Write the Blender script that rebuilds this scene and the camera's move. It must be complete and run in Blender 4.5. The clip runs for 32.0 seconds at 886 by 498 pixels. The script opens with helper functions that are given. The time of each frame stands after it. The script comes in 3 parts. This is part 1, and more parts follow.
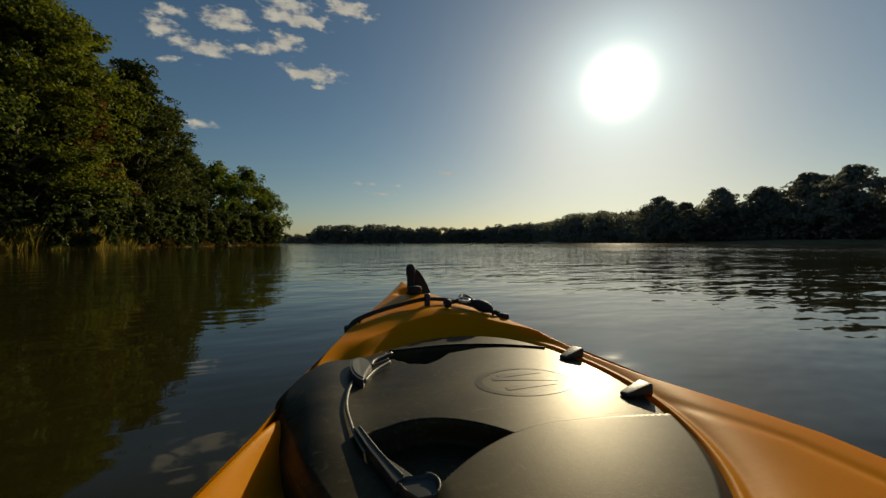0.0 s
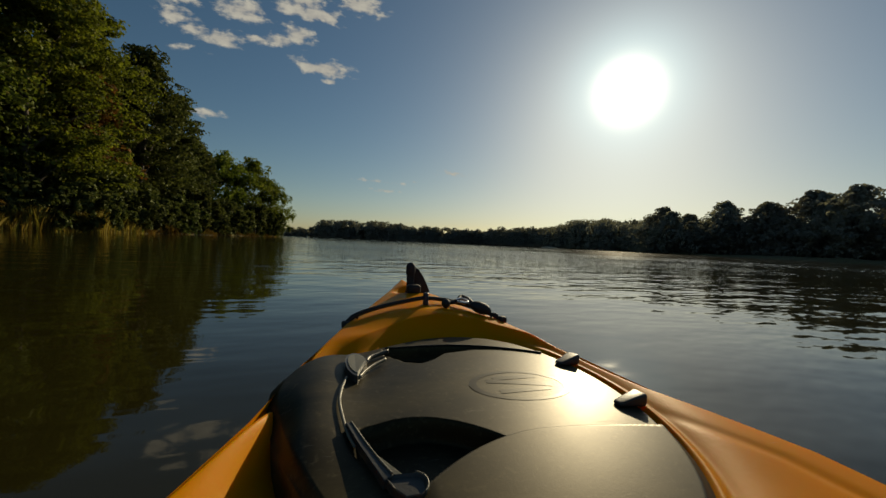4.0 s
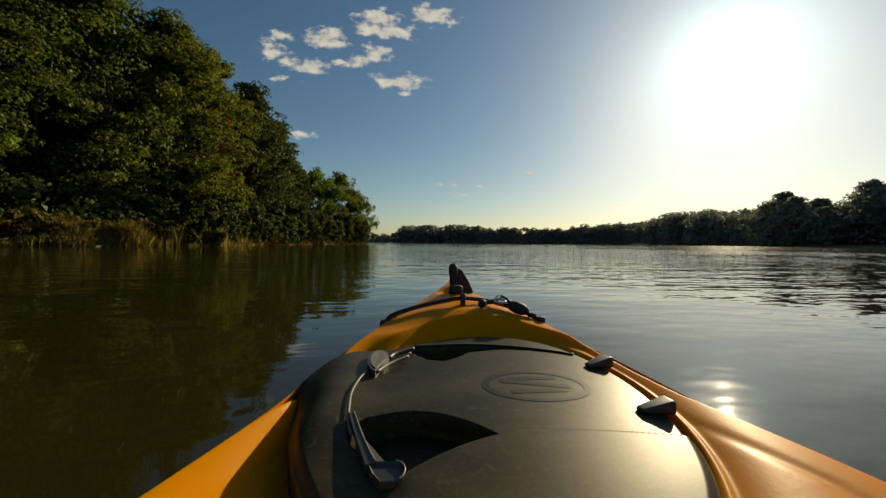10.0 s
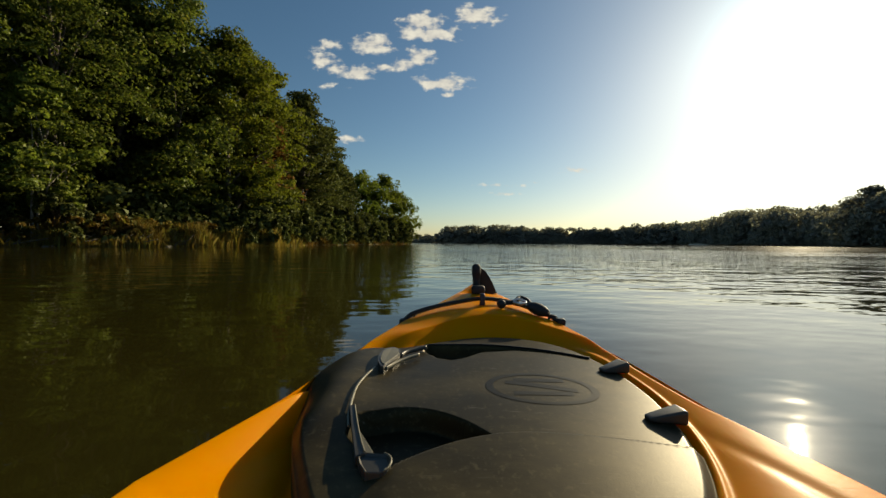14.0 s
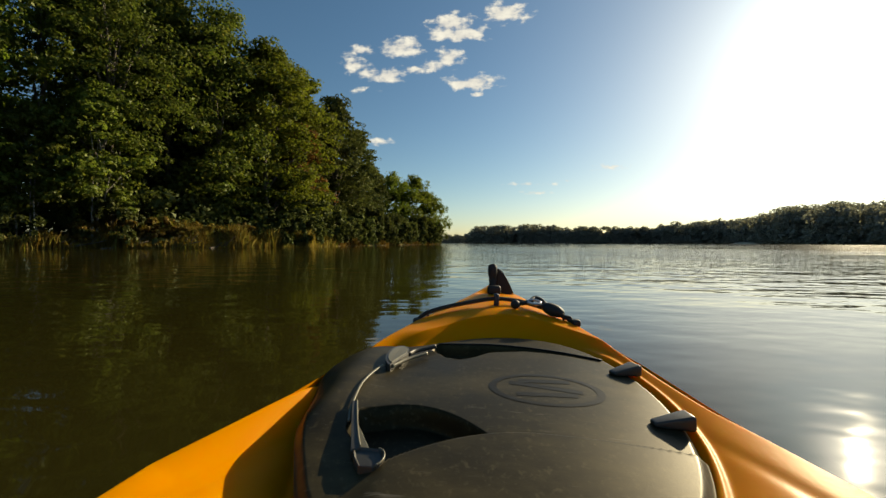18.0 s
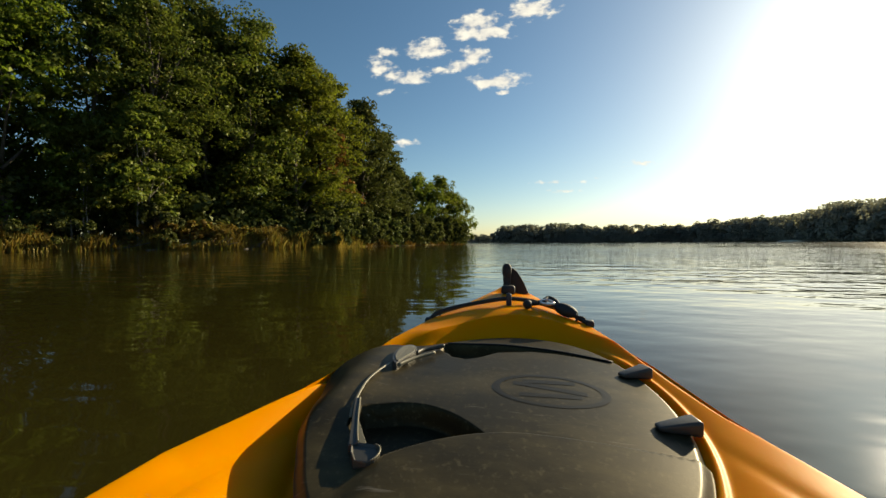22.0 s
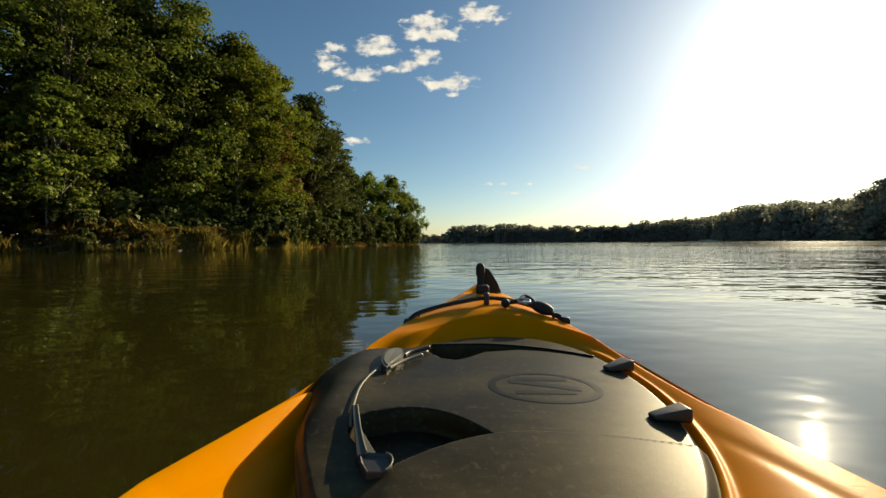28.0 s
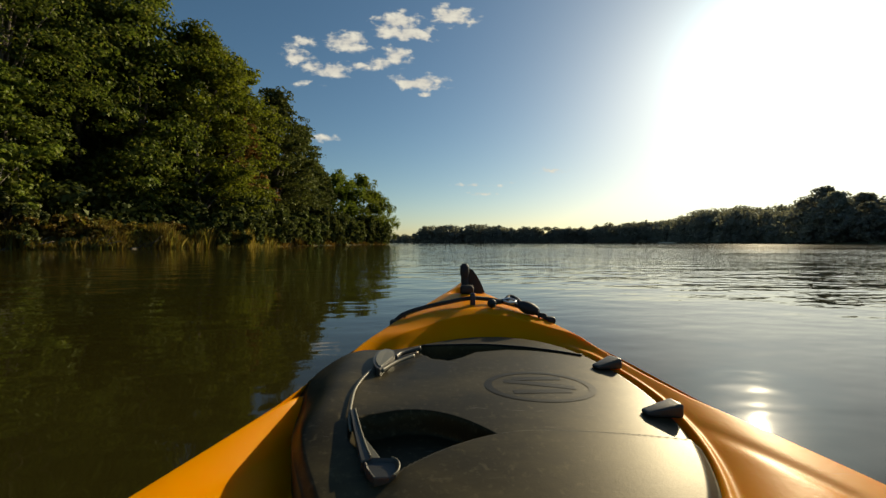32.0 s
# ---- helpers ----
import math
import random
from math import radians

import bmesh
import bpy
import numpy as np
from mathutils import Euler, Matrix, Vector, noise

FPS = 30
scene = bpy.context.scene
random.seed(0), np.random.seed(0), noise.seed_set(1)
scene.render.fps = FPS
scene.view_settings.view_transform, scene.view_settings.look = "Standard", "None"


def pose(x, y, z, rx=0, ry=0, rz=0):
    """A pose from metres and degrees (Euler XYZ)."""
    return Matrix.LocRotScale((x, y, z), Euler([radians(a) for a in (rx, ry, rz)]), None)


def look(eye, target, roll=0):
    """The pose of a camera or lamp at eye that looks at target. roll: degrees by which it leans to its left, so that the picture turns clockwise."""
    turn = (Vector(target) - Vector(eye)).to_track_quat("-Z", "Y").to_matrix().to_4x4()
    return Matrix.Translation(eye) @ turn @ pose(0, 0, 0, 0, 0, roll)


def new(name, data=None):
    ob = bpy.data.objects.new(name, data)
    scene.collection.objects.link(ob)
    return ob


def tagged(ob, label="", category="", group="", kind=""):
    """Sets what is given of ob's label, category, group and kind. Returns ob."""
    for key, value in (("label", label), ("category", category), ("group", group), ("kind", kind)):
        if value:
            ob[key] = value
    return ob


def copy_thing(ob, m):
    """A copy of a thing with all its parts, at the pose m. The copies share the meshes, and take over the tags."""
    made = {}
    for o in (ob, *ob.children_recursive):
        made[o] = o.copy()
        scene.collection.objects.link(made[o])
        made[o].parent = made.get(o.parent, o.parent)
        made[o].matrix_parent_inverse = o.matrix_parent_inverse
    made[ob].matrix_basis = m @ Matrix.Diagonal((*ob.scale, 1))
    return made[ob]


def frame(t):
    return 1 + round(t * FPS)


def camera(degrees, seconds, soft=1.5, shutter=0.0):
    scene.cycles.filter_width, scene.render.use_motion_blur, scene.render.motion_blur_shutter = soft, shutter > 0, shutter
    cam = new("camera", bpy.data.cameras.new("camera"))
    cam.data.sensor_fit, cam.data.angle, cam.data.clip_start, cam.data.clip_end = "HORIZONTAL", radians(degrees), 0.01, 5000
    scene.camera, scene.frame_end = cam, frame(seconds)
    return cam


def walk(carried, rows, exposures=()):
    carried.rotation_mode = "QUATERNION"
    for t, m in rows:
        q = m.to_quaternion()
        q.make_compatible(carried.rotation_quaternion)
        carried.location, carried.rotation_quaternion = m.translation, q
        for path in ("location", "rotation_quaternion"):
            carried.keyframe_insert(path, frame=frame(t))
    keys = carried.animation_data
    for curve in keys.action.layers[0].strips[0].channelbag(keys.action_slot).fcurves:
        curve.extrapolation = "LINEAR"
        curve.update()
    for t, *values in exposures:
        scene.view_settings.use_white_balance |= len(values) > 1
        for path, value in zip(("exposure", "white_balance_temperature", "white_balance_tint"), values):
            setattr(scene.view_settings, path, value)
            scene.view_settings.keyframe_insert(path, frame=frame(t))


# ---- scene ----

# ---------------------------------------------------------------- camera
FOV = 100.0
EYE_Z = 0.42
HEEL = 0.45                    # degrees by which the boat leans
PIVOT = (0.054, 0.45)          # the mount sways about this point of the deck
cam = camera(FOV, 32.0, soft=1.5)

# seconds, heading in degrees to the left, roll in degrees
SWAY = [(0.0, -18.9, -0.58), (0.5, -17.6, -0.15), (1.0, -17.5, 2.30), (1.5, -19.4, 2.18), (2.0, -20.4, 0.04), (2.5, -19.5, -0.70), (3.0, -18.4, 0.60),
        (3.5, -19.0, 2.33), (4.5, -18.1, 1.73), (5.5, -17.2, 1.12), (6.0, -16.7, 0.43), (6.5, -15.0, -0.19), (7.0, -11.9, -0.32), (7.5, -10.1, 0.72),
        (8.0, -9.3, 0.31), (8.5, -8.3, -0.19), (9.0, -7.7, 0.15), (9.5, -7.1, -0.06), (10.0, -6.6, 0.01), (10.5, -5.9, 0.19), (11.0, -4.9, -0.28),
        (11.5, -4.0, -0.26), (12.0, -3.1, -0.09), (12.5, -2.3, 0.10), (13.0, -1.5, 0.01), (13.5, -0.7, -0.13), (14.0, 0.0, 0.00), (14.5, 0.7, -0.17),
        (15.5, 1.9, -0.20), (16.5, 3.1, -0.23), (17.0, 3.6, -0.26), (17.5, 4.1, -0.26), (18.0, 4.6, -0.31), (18.5, 5.0, -0.34), (19.0, 5.5, -0.34),
        (19.5, 6.0, -0.36), (20.0, 6.5, -0.37), (20.5, 7.0, -0.39), (21.0, 7.4, -0.37), (21.5, 8.0, -0.34), (22.0, 8.6, -0.70), (22.5, 9.2, -1.33),
        (23.0, 9.9, 0.18), (23.5, 8.3, 0.49), (24.0, 1.0, 0.46), (24.5, -0.8, -0.65), (25.5, -0.2, 0.45), (26.5, 0.4, 1.54), (27.0, -0.3, -0.61),
        (27.5, 2.7, 1.79), (28.0, 1.1, -0.89), (28.5, 4.2, 1.46), (29.0, 2.0, -0.69), (29.5, 4.3, 0.40), (30.0, 2.6, 1.31), (30.5, 1.7, 0.02),
        (31.0, 1.8, 2.81), (31.5, -1.9, 0.35), (32.0, -3.4, -0.39)]


def mount(yaw, roll):
    c, s = math.cos(radians(yaw)), math.sin(radians(yaw))
    px, py = PIVOT
    return pose(px - c * px + s * py, py - s * px - c * py, EYE_Z, 89.04, 0, yaw) @ pose(0, 0, 0, 0, 0, roll + HEEL)


walk(cam, [(t, mount(yaw, roll)) for t, yaw, roll in SWAY],
     exposures=[(0.0, -0.48, 6950, 3), (5.5, -0.48, 6950, 3), (6.5, -0.40, 6950, 3), (7.5, -0.20, 6950, 3), (9.0, -0.10, 6950, 3), (11.0, 0.06, 6950, 3), (13.0, 0.24, 6950, 3),
                (17.0, 0.50, 6950, 3), (20.0, 0.64, 6950, 3), (23.0, 0.74, 6950, 3), (24.0, 0.60, 6950, 3), (28.0, 0.60, 6950, 3), (30.0, 0.54, 6950, 3), (32.0, 0.28, 6950, 3)])

# ---------------------------------------------------------------- sun and sky
SUN_AZ, SUN_EL = 44.0, 21.0      # degrees to the right of the bow line, degrees up
sun_way = Vector((math.sin(radians(SUN_AZ)) * math.cos(radians(SUN_EL)), math.cos(radians(SUN_AZ)) * math.cos(radians(SUN_EL)), math.sin(radians(SUN_EL))))
sun = new("sun", bpy.data.lights.new("sun", "SUN"))
sun.data.energy, sun.data.angle, sun.data.color = 5.0, radians(0.53), (1.0, 0.83, 0.58)
sun.matrix_world = look(sun_way * 100, (0, 0, 0))


class Nodes:
    """Short hand for a node tree."""

    def __init__(self, tree):
        self.tree = tree
        tree.nodes.clear()

    def __call__(self, kind, *ins, operation=None, clamp=False, smooth=False):
        n = self.tree.nodes.new("ShaderNode" + kind)
        if operation:
            n.operation = operation
        if clamp:
            n.use_clamp = True
        if smooth:
            n.interpolation_type = "SMOOTHSTEP"
        for i, v in enumerate(ins):
            self.put(n, i, v)
        return n

    def put(self, n, key, v):
        if v is None:
            return
        if isinstance(v, bpy.types.Node):
            v = v.outputs[0]
        if isinstance(v, bpy.types.NodeSocket):
            self.tree.links.new(v, n.inputs[key])
        else:
            n.inputs[key].default_value = v

    def math(self, op, a, b=None, c=None, clamp=False):
        return self("Math", a, b, c, operation=op, clamp=clamp)

    def mix(self, f, a, b, blend="MIX"):
        n = self("Mix")
        n.data_type, n.blend_type = "RGBA", blend
        self.put(n, 0, f), self.put(n, 6, a), self.put(n, 7, b)
        return n.outputs[2]

    def ramp(self, f, stops):
        n = self("ValToRGB", f)
        els = n.color_ramp.elements
        while len(els) < len(stops):
            els.new(0.5)
        for e, (p, c) in zip(els, stops):
            e.position, e.color = p, (*c, 1) if len(c) == 3 else c
        return n

    def noise(self, vec, scale, detail=4.0, rough=0.55):
        n = self("TexNoise")
        self.put(n, "Vector", vec), self.put(n, "Scale", scale), self.put(n, "Detail", detail), self.put(n, "Roughness", rough)
        return n

    def bump(self, height, strength, dist=0.01, normal=None):
        n = self("Bump")
        self.put(n, "Height", height), self.put(n, "Strength", strength), self.put(n, "Distance", dist)
        if normal:
            self.put(n, "Normal", normal)
        return n


# clouds: sideways and upward tangent of the middle, half width, half height, thickness
CLOUDS = [(-0.005, 0.426, 0.052, 0.0165, 1.0), (0.016, 0.397, 0.022, 0.0060, 0.75), (0.080, 0.606, 0.046, 0.0200, 1.0), (0.128, 0.590, 0.024, 0.0110, 0.6),
          (-0.062, 0.580, 0.046, 0.0230, 1.0), (-0.030, 0.555, 0.050, 0.0170, 1.0), (-0.092, 0.556, 0.036, 0.0140, 0.8), (-0.191, 0.529, 0.046, 0.0190, 1.0),
          (-0.310, 0.524, 0.030, 0.0110, 0.85), (-0.246, 0.543, 0.014, 0.0080, 0.55), (-0.328, 0.486, 0.032, 0.0170, 0.9), (-0.283, 0.462, 0.036, 0.0120, 0.85),
          (-0.233, 0.452, 0.036, 0.0150, 0.95), (-0.066, 0.496, 0.028, 0.0200, 0.95), (-0.110, 0.474, 0.034, 0.0130, 0.85), (-0.160, 0.466, 0.032, 0.0100, 0.8),
          (-0.307, 0.415, 0.045, 0.0085, 0.52), (-0.259, 0.274, 0.036, 0.0085, 0.75), (0.147, 0.155, 0.058, 0.0051, 0.62), (0.153, 0.133, 0.045, 0.0038, 0.6),
          (0.253, 0.164, 0.020, 0.0038, 0.6), (0.351, 0.198, 0.051, 0.0089, 0.55)]

world = bpy.data.worlds.new("sky")
scene.world = world
world.use_nodes = True
W = Nodes(world.node_tree)
sky = W("TexSky")
sky.sky_type, sky.sun_disc, sky.altitude = "NISHITA", False, 100.0
sky.sun_elevation, sky.sun_rotation = radians(SUN_EL), radians(SUN_AZ)
sky.air_density, sky.dust_density, sky.ozone_density = 1.0, 0.7, 2.2
way = W("TexCoord").outputs["Generated"]
sep = W("SeparateXYZ", way)
front = W.math("MAXIMUM", sep.outputs[1], 0.05)
gx, gz = W.math("DIVIDE", sep.outputs[0], front), W.math("DIVIDE", sep.outputs[2], front)
plane = W("CombineXYZ", gx, W.math("MULTIPLY", gz, 1.7), 0.0)
ragged = W.noise(plane, 26.0, 6.0, 0.58)
wisp = W.math("MULTIPLY_ADD", ragged, 2.3, -1.15)
cover = None
for cx, cz, cw, ch, thick in CLOUDS:
    dx = W.math("MULTIPLY", W.math("SUBTRACT", gx, cx), 1 / cw)
    dz = W.math("MULTIPLY", W.math("SUBTRACT", gz, cz), 1 / ch)
    r = W.math("ADD", W.math("MULTIPLY", dx, dx), W.math("MULTIPLY", dz, dz))
    one = W.math("MULTIPLY", W.math("EXPONENT", W.math("MULTIPLY", r, -0.42)), thick)
    cover = one if cover is None else W.math("MAXIMUM", cover, one)
body = W.math("ADD", cover, W.math("MULTIPLY", wisp, W.math("MULTIPLY", cover, 3.2, clamp=True)))
mask = W("MapRange", body, 0.36, 0.95, 0.0, 0.95, smooth=True)
toward = W("VectorMath", way, tuple(sun_way), operation="DOT_PRODUCT").outputs[1]
near_sun = W.math("MAXIMUM", toward, 0.0)
aureole = W.math("ADD", W.math("ADD", W.math("MULTIPLY", W.math("POWER", near_sun, 220.0), 18.0), W.math("MULTIPLY", W.math("POWER", near_sun, 50.0), 2.1)), W.math("MULTIPLY", W.math("POWER", near_sun, 11.0), 0.46))
glow = W.mix(1.0, (0.46, 0.93, 1.24, 1), W("CombineXYZ", aureole, aureole, aureole), "MULTIPLY")
deep = W("HueSaturation", 0.497, 1.15, 1.0, 1.0)
W.put(deep, "Color", sky.outputs[0])
hazy = W("SeparateXYZ", W.mix(1.0, deep.outputs[0], glow, "ADD"))
# the hazy air round the sun levels off before the bright disc itself
HAZE_TOP = (18.6, 20.0, 20.6)
levelled = []
for k, top in enumerate(HAZE_TOP):
    c = hazy.outputs[k]
    levelled.append(W.math("DIVIDE", c, W.math("POWER", W.math("ADD", W.math("POWER", W.math("DIVIDE", c, top), 3.0), 1.0), 1 / 3)))
disc = W.math("MULTIPLY", W.math("POWER", near_sun, 900.0), 60.0)
clear = W.mix(1.0, W("CombineXYZ", *levelled), W("CombineXYZ", disc, W.math("MULTIPLY", disc, 0.86), W.math("MULTIPLY", disc, 0.7)), "ADD")
lit = W.ramp(W.math("MULTIPLY_ADD", ragged, 1.6, -0.4), [(0.0, (5.5, 5.2, 5.4)), (1.0, (11.5, 10.8, 9.4))])
out = W.mix(mask, clear, lit)
bg = W("Background", out, 0.07)
W("OutputWorld", bg)

# ---------------------------------------------------------------- materials


def material(name):
    m = bpy.data.materials.new(name)
    m.use_nodes = True
    return m, Nodes(m.node_tree)


def surface(n, color, rough, metal=0.0, normal=None, **more):
    p = n("BsdfPrincipled")
    n.put(p, "Base Color", color), n.put(p, "Roughness", rough), n.put(p, "Metallic", metal)
    if normal:
        n.put(p, "Normal", normal)
    for k, v in more.items():
        n.put(p, k.replace("_", " "), v)
    n("OutputMaterial", p)
    return p


def make_plastic(name, low, high, rough, grain=260.0, scuff=0.5, bump=0.25, shine=0.5, glow=0.0, dust=0.0, tint=(1.0, 1.0, 1.0)):
    m, n = material(name)
    at = n("TexCoord").outputs["Object"]
    big, fine = n.noise(at, 6.0, 5.0), n.noise(at, grain, 3.0)
    stretch = n("Mapping", at, None, (0.4, 0.2, 0.9), (14.0, 160.0, 60.0))
    scratch = n.noise(stretch, 1.0, 3.0, 0.7)
    marks = n("MapRange", scratch, 0.66, 0.76, 0.0, scuff)
    col = n.mix(n("MapRange", big, 0.3, 0.7, 0, 1), (*low, 1), (*high, 1))
    col = n.mix(n.math("MULTIPLY", marks, 0.25), col, (0.45, 0.42, 0.38, 1))
    smear = n.noise(n("Mapping", at, None, (0, 0, 0.5), (5.0, 11.0, 5.0)), 1.0, 7.0, 0.68)
    col = n.mix(n("MapRange", smear, 0.45, 0.78, 0.0, dust), col, (0.105, 0.082, 0.038, 1))
    grit = n("MapRange", n.noise(at, 140.0, 4.0, 0.6), 0.56, 0.72, 0.0, 0.5)
    col = n.mix(n.math("MULTIPLY", grit, dust), col, (0.13, 0.105, 0.06, 1))
    r = n.math("ADD", n.math("MULTIPLY_ADD", big, 0.16, rough - 0.08), n.math("MULTIPLY", marks, 0.12))
    surface(n, col, r, 0.0, n.bump(n.math("ADD", n.math("MULTIPLY", fine, 0.5), n.math("MULTIPLY", marks, -0.3)), bump, 0.0012), Specular_IOR_Level=shine, Specular_Tint=(*tint, 1), Subsurface_Weight=glow, Subsurface_Radius=(0.045, 0.007, 0.0008), Subsurface_Scale=1.0)
    return m


ORANGE = make_plastic("orange_polyethylene", (0.60, 0.200, 0.0012), (0.69, 0.244, 0.0016), 0.42, 180.0, 0.5, 0.2, 0.05, 0.22, tint=(1.0, 0.66, 0.16))
BLACK = make_plastic("black_rubber", (0.012, 0.0098, 0.0055), (0.019, 0.0155, 0.0085), 0.45, 520.0, 1.0, 0.12, 0.30, 0.0, 0.70, (1.0, 0.82, 0.44))
SEAM = make_plastic("black_webbing", (0.008, 0.008, 0.009), (0.014, 0.014, 0.015), 0.6, 900.0, 0.1, 0.6)
GREY = make_plastic("grey_moulded_plastic", (0.034, 0.032, 0.028), (0.050, 0.047, 0.040), 0.42, 600.0, 0.5, 0.3)
PALE = make_plastic("pale_grey_plastic", (0.13, 0.119, 0.083), (0.17, 0.155, 0.11), 0.45, 600.0, 0.5, 0.3)
PRINT = make_plastic("dark_glossy_print", (0.010, 0.0095, 0.009), (0.015, 0.013, 0.010), 0.41, 500.0, 0.3, 0.1, 0.26, tint=(1.0, 0.84, 0.52))
BLUE = make_plastic("blue_plastic", (0.012, 0.014, 0.03), (0.018, 0.02, 0.042), 0.35)
STEEL, n = material("dull_steel")
surface(n, (0.55, 0.55, 0.55, 1), 0.3, 1.0)

WATER, n = material("lake_water")
at = n("NewGeometry").outputs["Position"]


def wave_height(x, y):
    """Height of the ripples, shifted sideways by x and y metres."""
    moved = n("VectorMath", at, (x, y, 0.0), operation="ADD")
    stretch = n("Mapping", moved, None, (0, 0, radians(-14)), (1.05, 2.4, 1.0))
    return n.math("ADD", n.noise(stretch, 0.85, 2.0, 0.45), n.math("MULTIPLY", n.noise(stretch, 3.0, 2.0, 0.5), 0.34))


gust = n("MapRange", n.noise(at, 0.045, 2.0), 0.38, 0.62, 0.25, 1.0, smooth=True)
lee = n("MapRange", n("SeparateXYZ", at).outputs[0], -10.0, 6.0, 0.12, 1.4, smooth=True)
range_out = n("VectorMath", at, operation="LENGTH").outputs[1]
calm = n.math("DIVIDE", 1.0, n.math("MULTIPLY_ADD", range_out, 0.055, 1.0))
slick = n("MapRange", range_out, 1.3, 6.5, 0.25, 1.4, smooth=True)
force = n.math("MULTIPLY", n.math("MULTIPLY", gust, lee), n.math("MULTIPLY", calm, slick))
murk = n.mix(n.noise(at, 0.2, 2.0), (0.019, 0.016, 0.0030, 1), (0.024, 0.021, 0.0045, 1))
lanes = n("MapRange", n.noise(n("Mapping", at, None, (0, 0, radians(-6)), (0.05, 0.55, 1.0)), 1.0, 5.0, 0.65), 0.42, 0.60, 0.02, 0.07, smooth=True)
ruffled = n("MapRange", range_out, 8.0, 60.0, 0.0, 1.0, smooth=True)
gloss = n.math("MULTIPLY_ADD", n("MapRange", range_out, 4.0, 24.0, 0.0, 1.0, smooth=True), lanes, 0.032)
force = n.math("MULTIPLY", force, n.math("MULTIPLY_ADD", ruffled, -0.2, 1.0))
STEP, RELIEF = 0.03, 0.085
h = wave_height(0.0, 0.0)
rise = [n.math("MULTIPLY", n.math("MULTIPLY", n.math("SUBTRACT", h, there), RELIEF / STEP), force) for there in (wave_height(STEP, 0.0), wave_height(0.0, STEP))]
tilt = n("VectorMath", n("CombineXYZ", n.math("MULTIPLY", rise[0], n.math("MULTIPLY_ADD", n("MapRange", range_out, 4.0, 25.0, 0.0, 1.0, smooth=True), 0.9, 1.0)), rise[1], 1.0), operation="NORMALIZE")
surface(n, murk, gloss, 0.0, tilt, IOR=1.33)


def leaf_material(name, stops, glow_share=0.45):
    m, n = material(name)
    isl = n("NewGeometry").outputs["Random Per Island"]
    per = n("ObjectInfo").outputs["Random"]
    col = n.ramp(isl, stops)
    hue = n("HueSaturation", n.math("MULTIPLY_ADD", per, 0.03, 0.482), 1.0, n.math("MULTIPLY_ADD", per, 0.4, 0.8), 1.0)
    n.put(hue, "Color", col)
    d, t, g = n("BsdfDiffuse", hue), n("BsdfTranslucent", hue), n("BsdfGlossy", (0.5, 0.55, 0.35, 1), 0.5)
    n.put(t, "Color", n.mix(1.0, hue.outputs[0], (1.0, 1.05, 0.7, 1), "MULTIPLY"))
    a = n("MixShader", glow_share, d, t)
    b = n("MixShader", 0.03, a, g)
    n("OutputMaterial", b)
    return m


OAK_LEAF = leaf_material("sunlit_leaves", [(0.0, (0.056, 0.074, 0.014)), (0.5, (0.088, 0.108, 0.020)), (0.9, (0.135, 0.152, 0.028)), (1.0, (0.165, 0.145, 0.035))], 0.55)
DARK_LEAF = leaf_material("dark_leaves", [(0.0, (0.048, 0.060, 0.018)), (0.6, (0.076, 0.090, 0.026)), (1.0, (0.112, 0.12, 0.04))])
# brighter copy of the oak leaves: sunlight is put into the yellow-green
LIT_LEAF = leaf_material("sun_brightened_leaves", [(0.0, (0.088, 0.118, 0.015)), (0.5, (0.132, 0.166, 0.020)), (0.9, (0.185, 0.215, 0.028)), (1.0, (0.21, 0.20, 0.034))], 0.6)
GOLD = leaf_material("golden_grass", [(0.0, (0.16, 0.11, 0.025)), (0.5, (0.28, 0.20, 0.04)), (1.0, (0.38, 0.30, 0.08))], 0.5)
WILLOW_LEAF = leaf_material("willow_leaves", [(0.0, (0.085, 0.115, 0.016)), (0.6, (0.12, 0.155, 0.022)), (1.0, (0.17, 0.185, 0.035))], 0.65)
YOUNG_LEAF = leaf_material("young_leaves", [(0.0, (0.10, 0.125, 0.022)), (0.6, (0.15, 0.175, 0.030)), (1.0, (0.20, 0.205, 0.040))], 0.55)
RUSSET_LEAF = leaf_material("russet_leaves", [(0.0, (0.10, 0.045, 0.016)), (0.6, (0.17, 0.072, 0.022)), (1.0, (0.18, 0.12, 0.035))])
# pale grey base colour stands in for the haze over the far trees
HAZED_LEAF = leaf_material("hazed_far_foliage", [(0.0, (0.235, 0.222, 0.202)), (1.0, (0.275, 0.258, 0.236))], 0.42)
REED = leaf_material("dry_reeds", [(0.0, (0.11, 0.066, 0.016)), (0.5, (0.20, 0.125, 0.026)), (0.85, (0.17, 0.16, 0.03)), (1.0, (0.33, 0.23, 0.07))], 0.5)

BARK, n = material("bark")
at = n("TexCoord").outputs["Object"]
rid = n.noise(n("Mapping", at, None, (0, 0, 0), (6, 6, 1.2)), 2.0, 6.0, 0.65)
surface(n, n.ramp(rid, [(0.3, (0.05, 0.038, 0.026)), (0.7, (0.15, 0.125, 0.095))]), 0.85, 0, n.bump(rid, 0.8, 0.05))
PALE_BARK, n = material("pale_bark")
at = n("TexCoord").outputs["Object"]
rid = n.noise(n("Mapping", at, None, (0, 0, 0), (3, 3, 9)), 1.5, 5.0, 0.65)
surface(n, n.ramp(rid, [(0.35, (0.10, 0.088, 0.07)), (0.6, (0.27, 0.25, 0.205))]), 0.8, 0, n.bump(rid, 0.5, 0.02))
EARTH, n = material("bank_earth_and_grass")
at = n("NewGeometry").outputs["Position"]
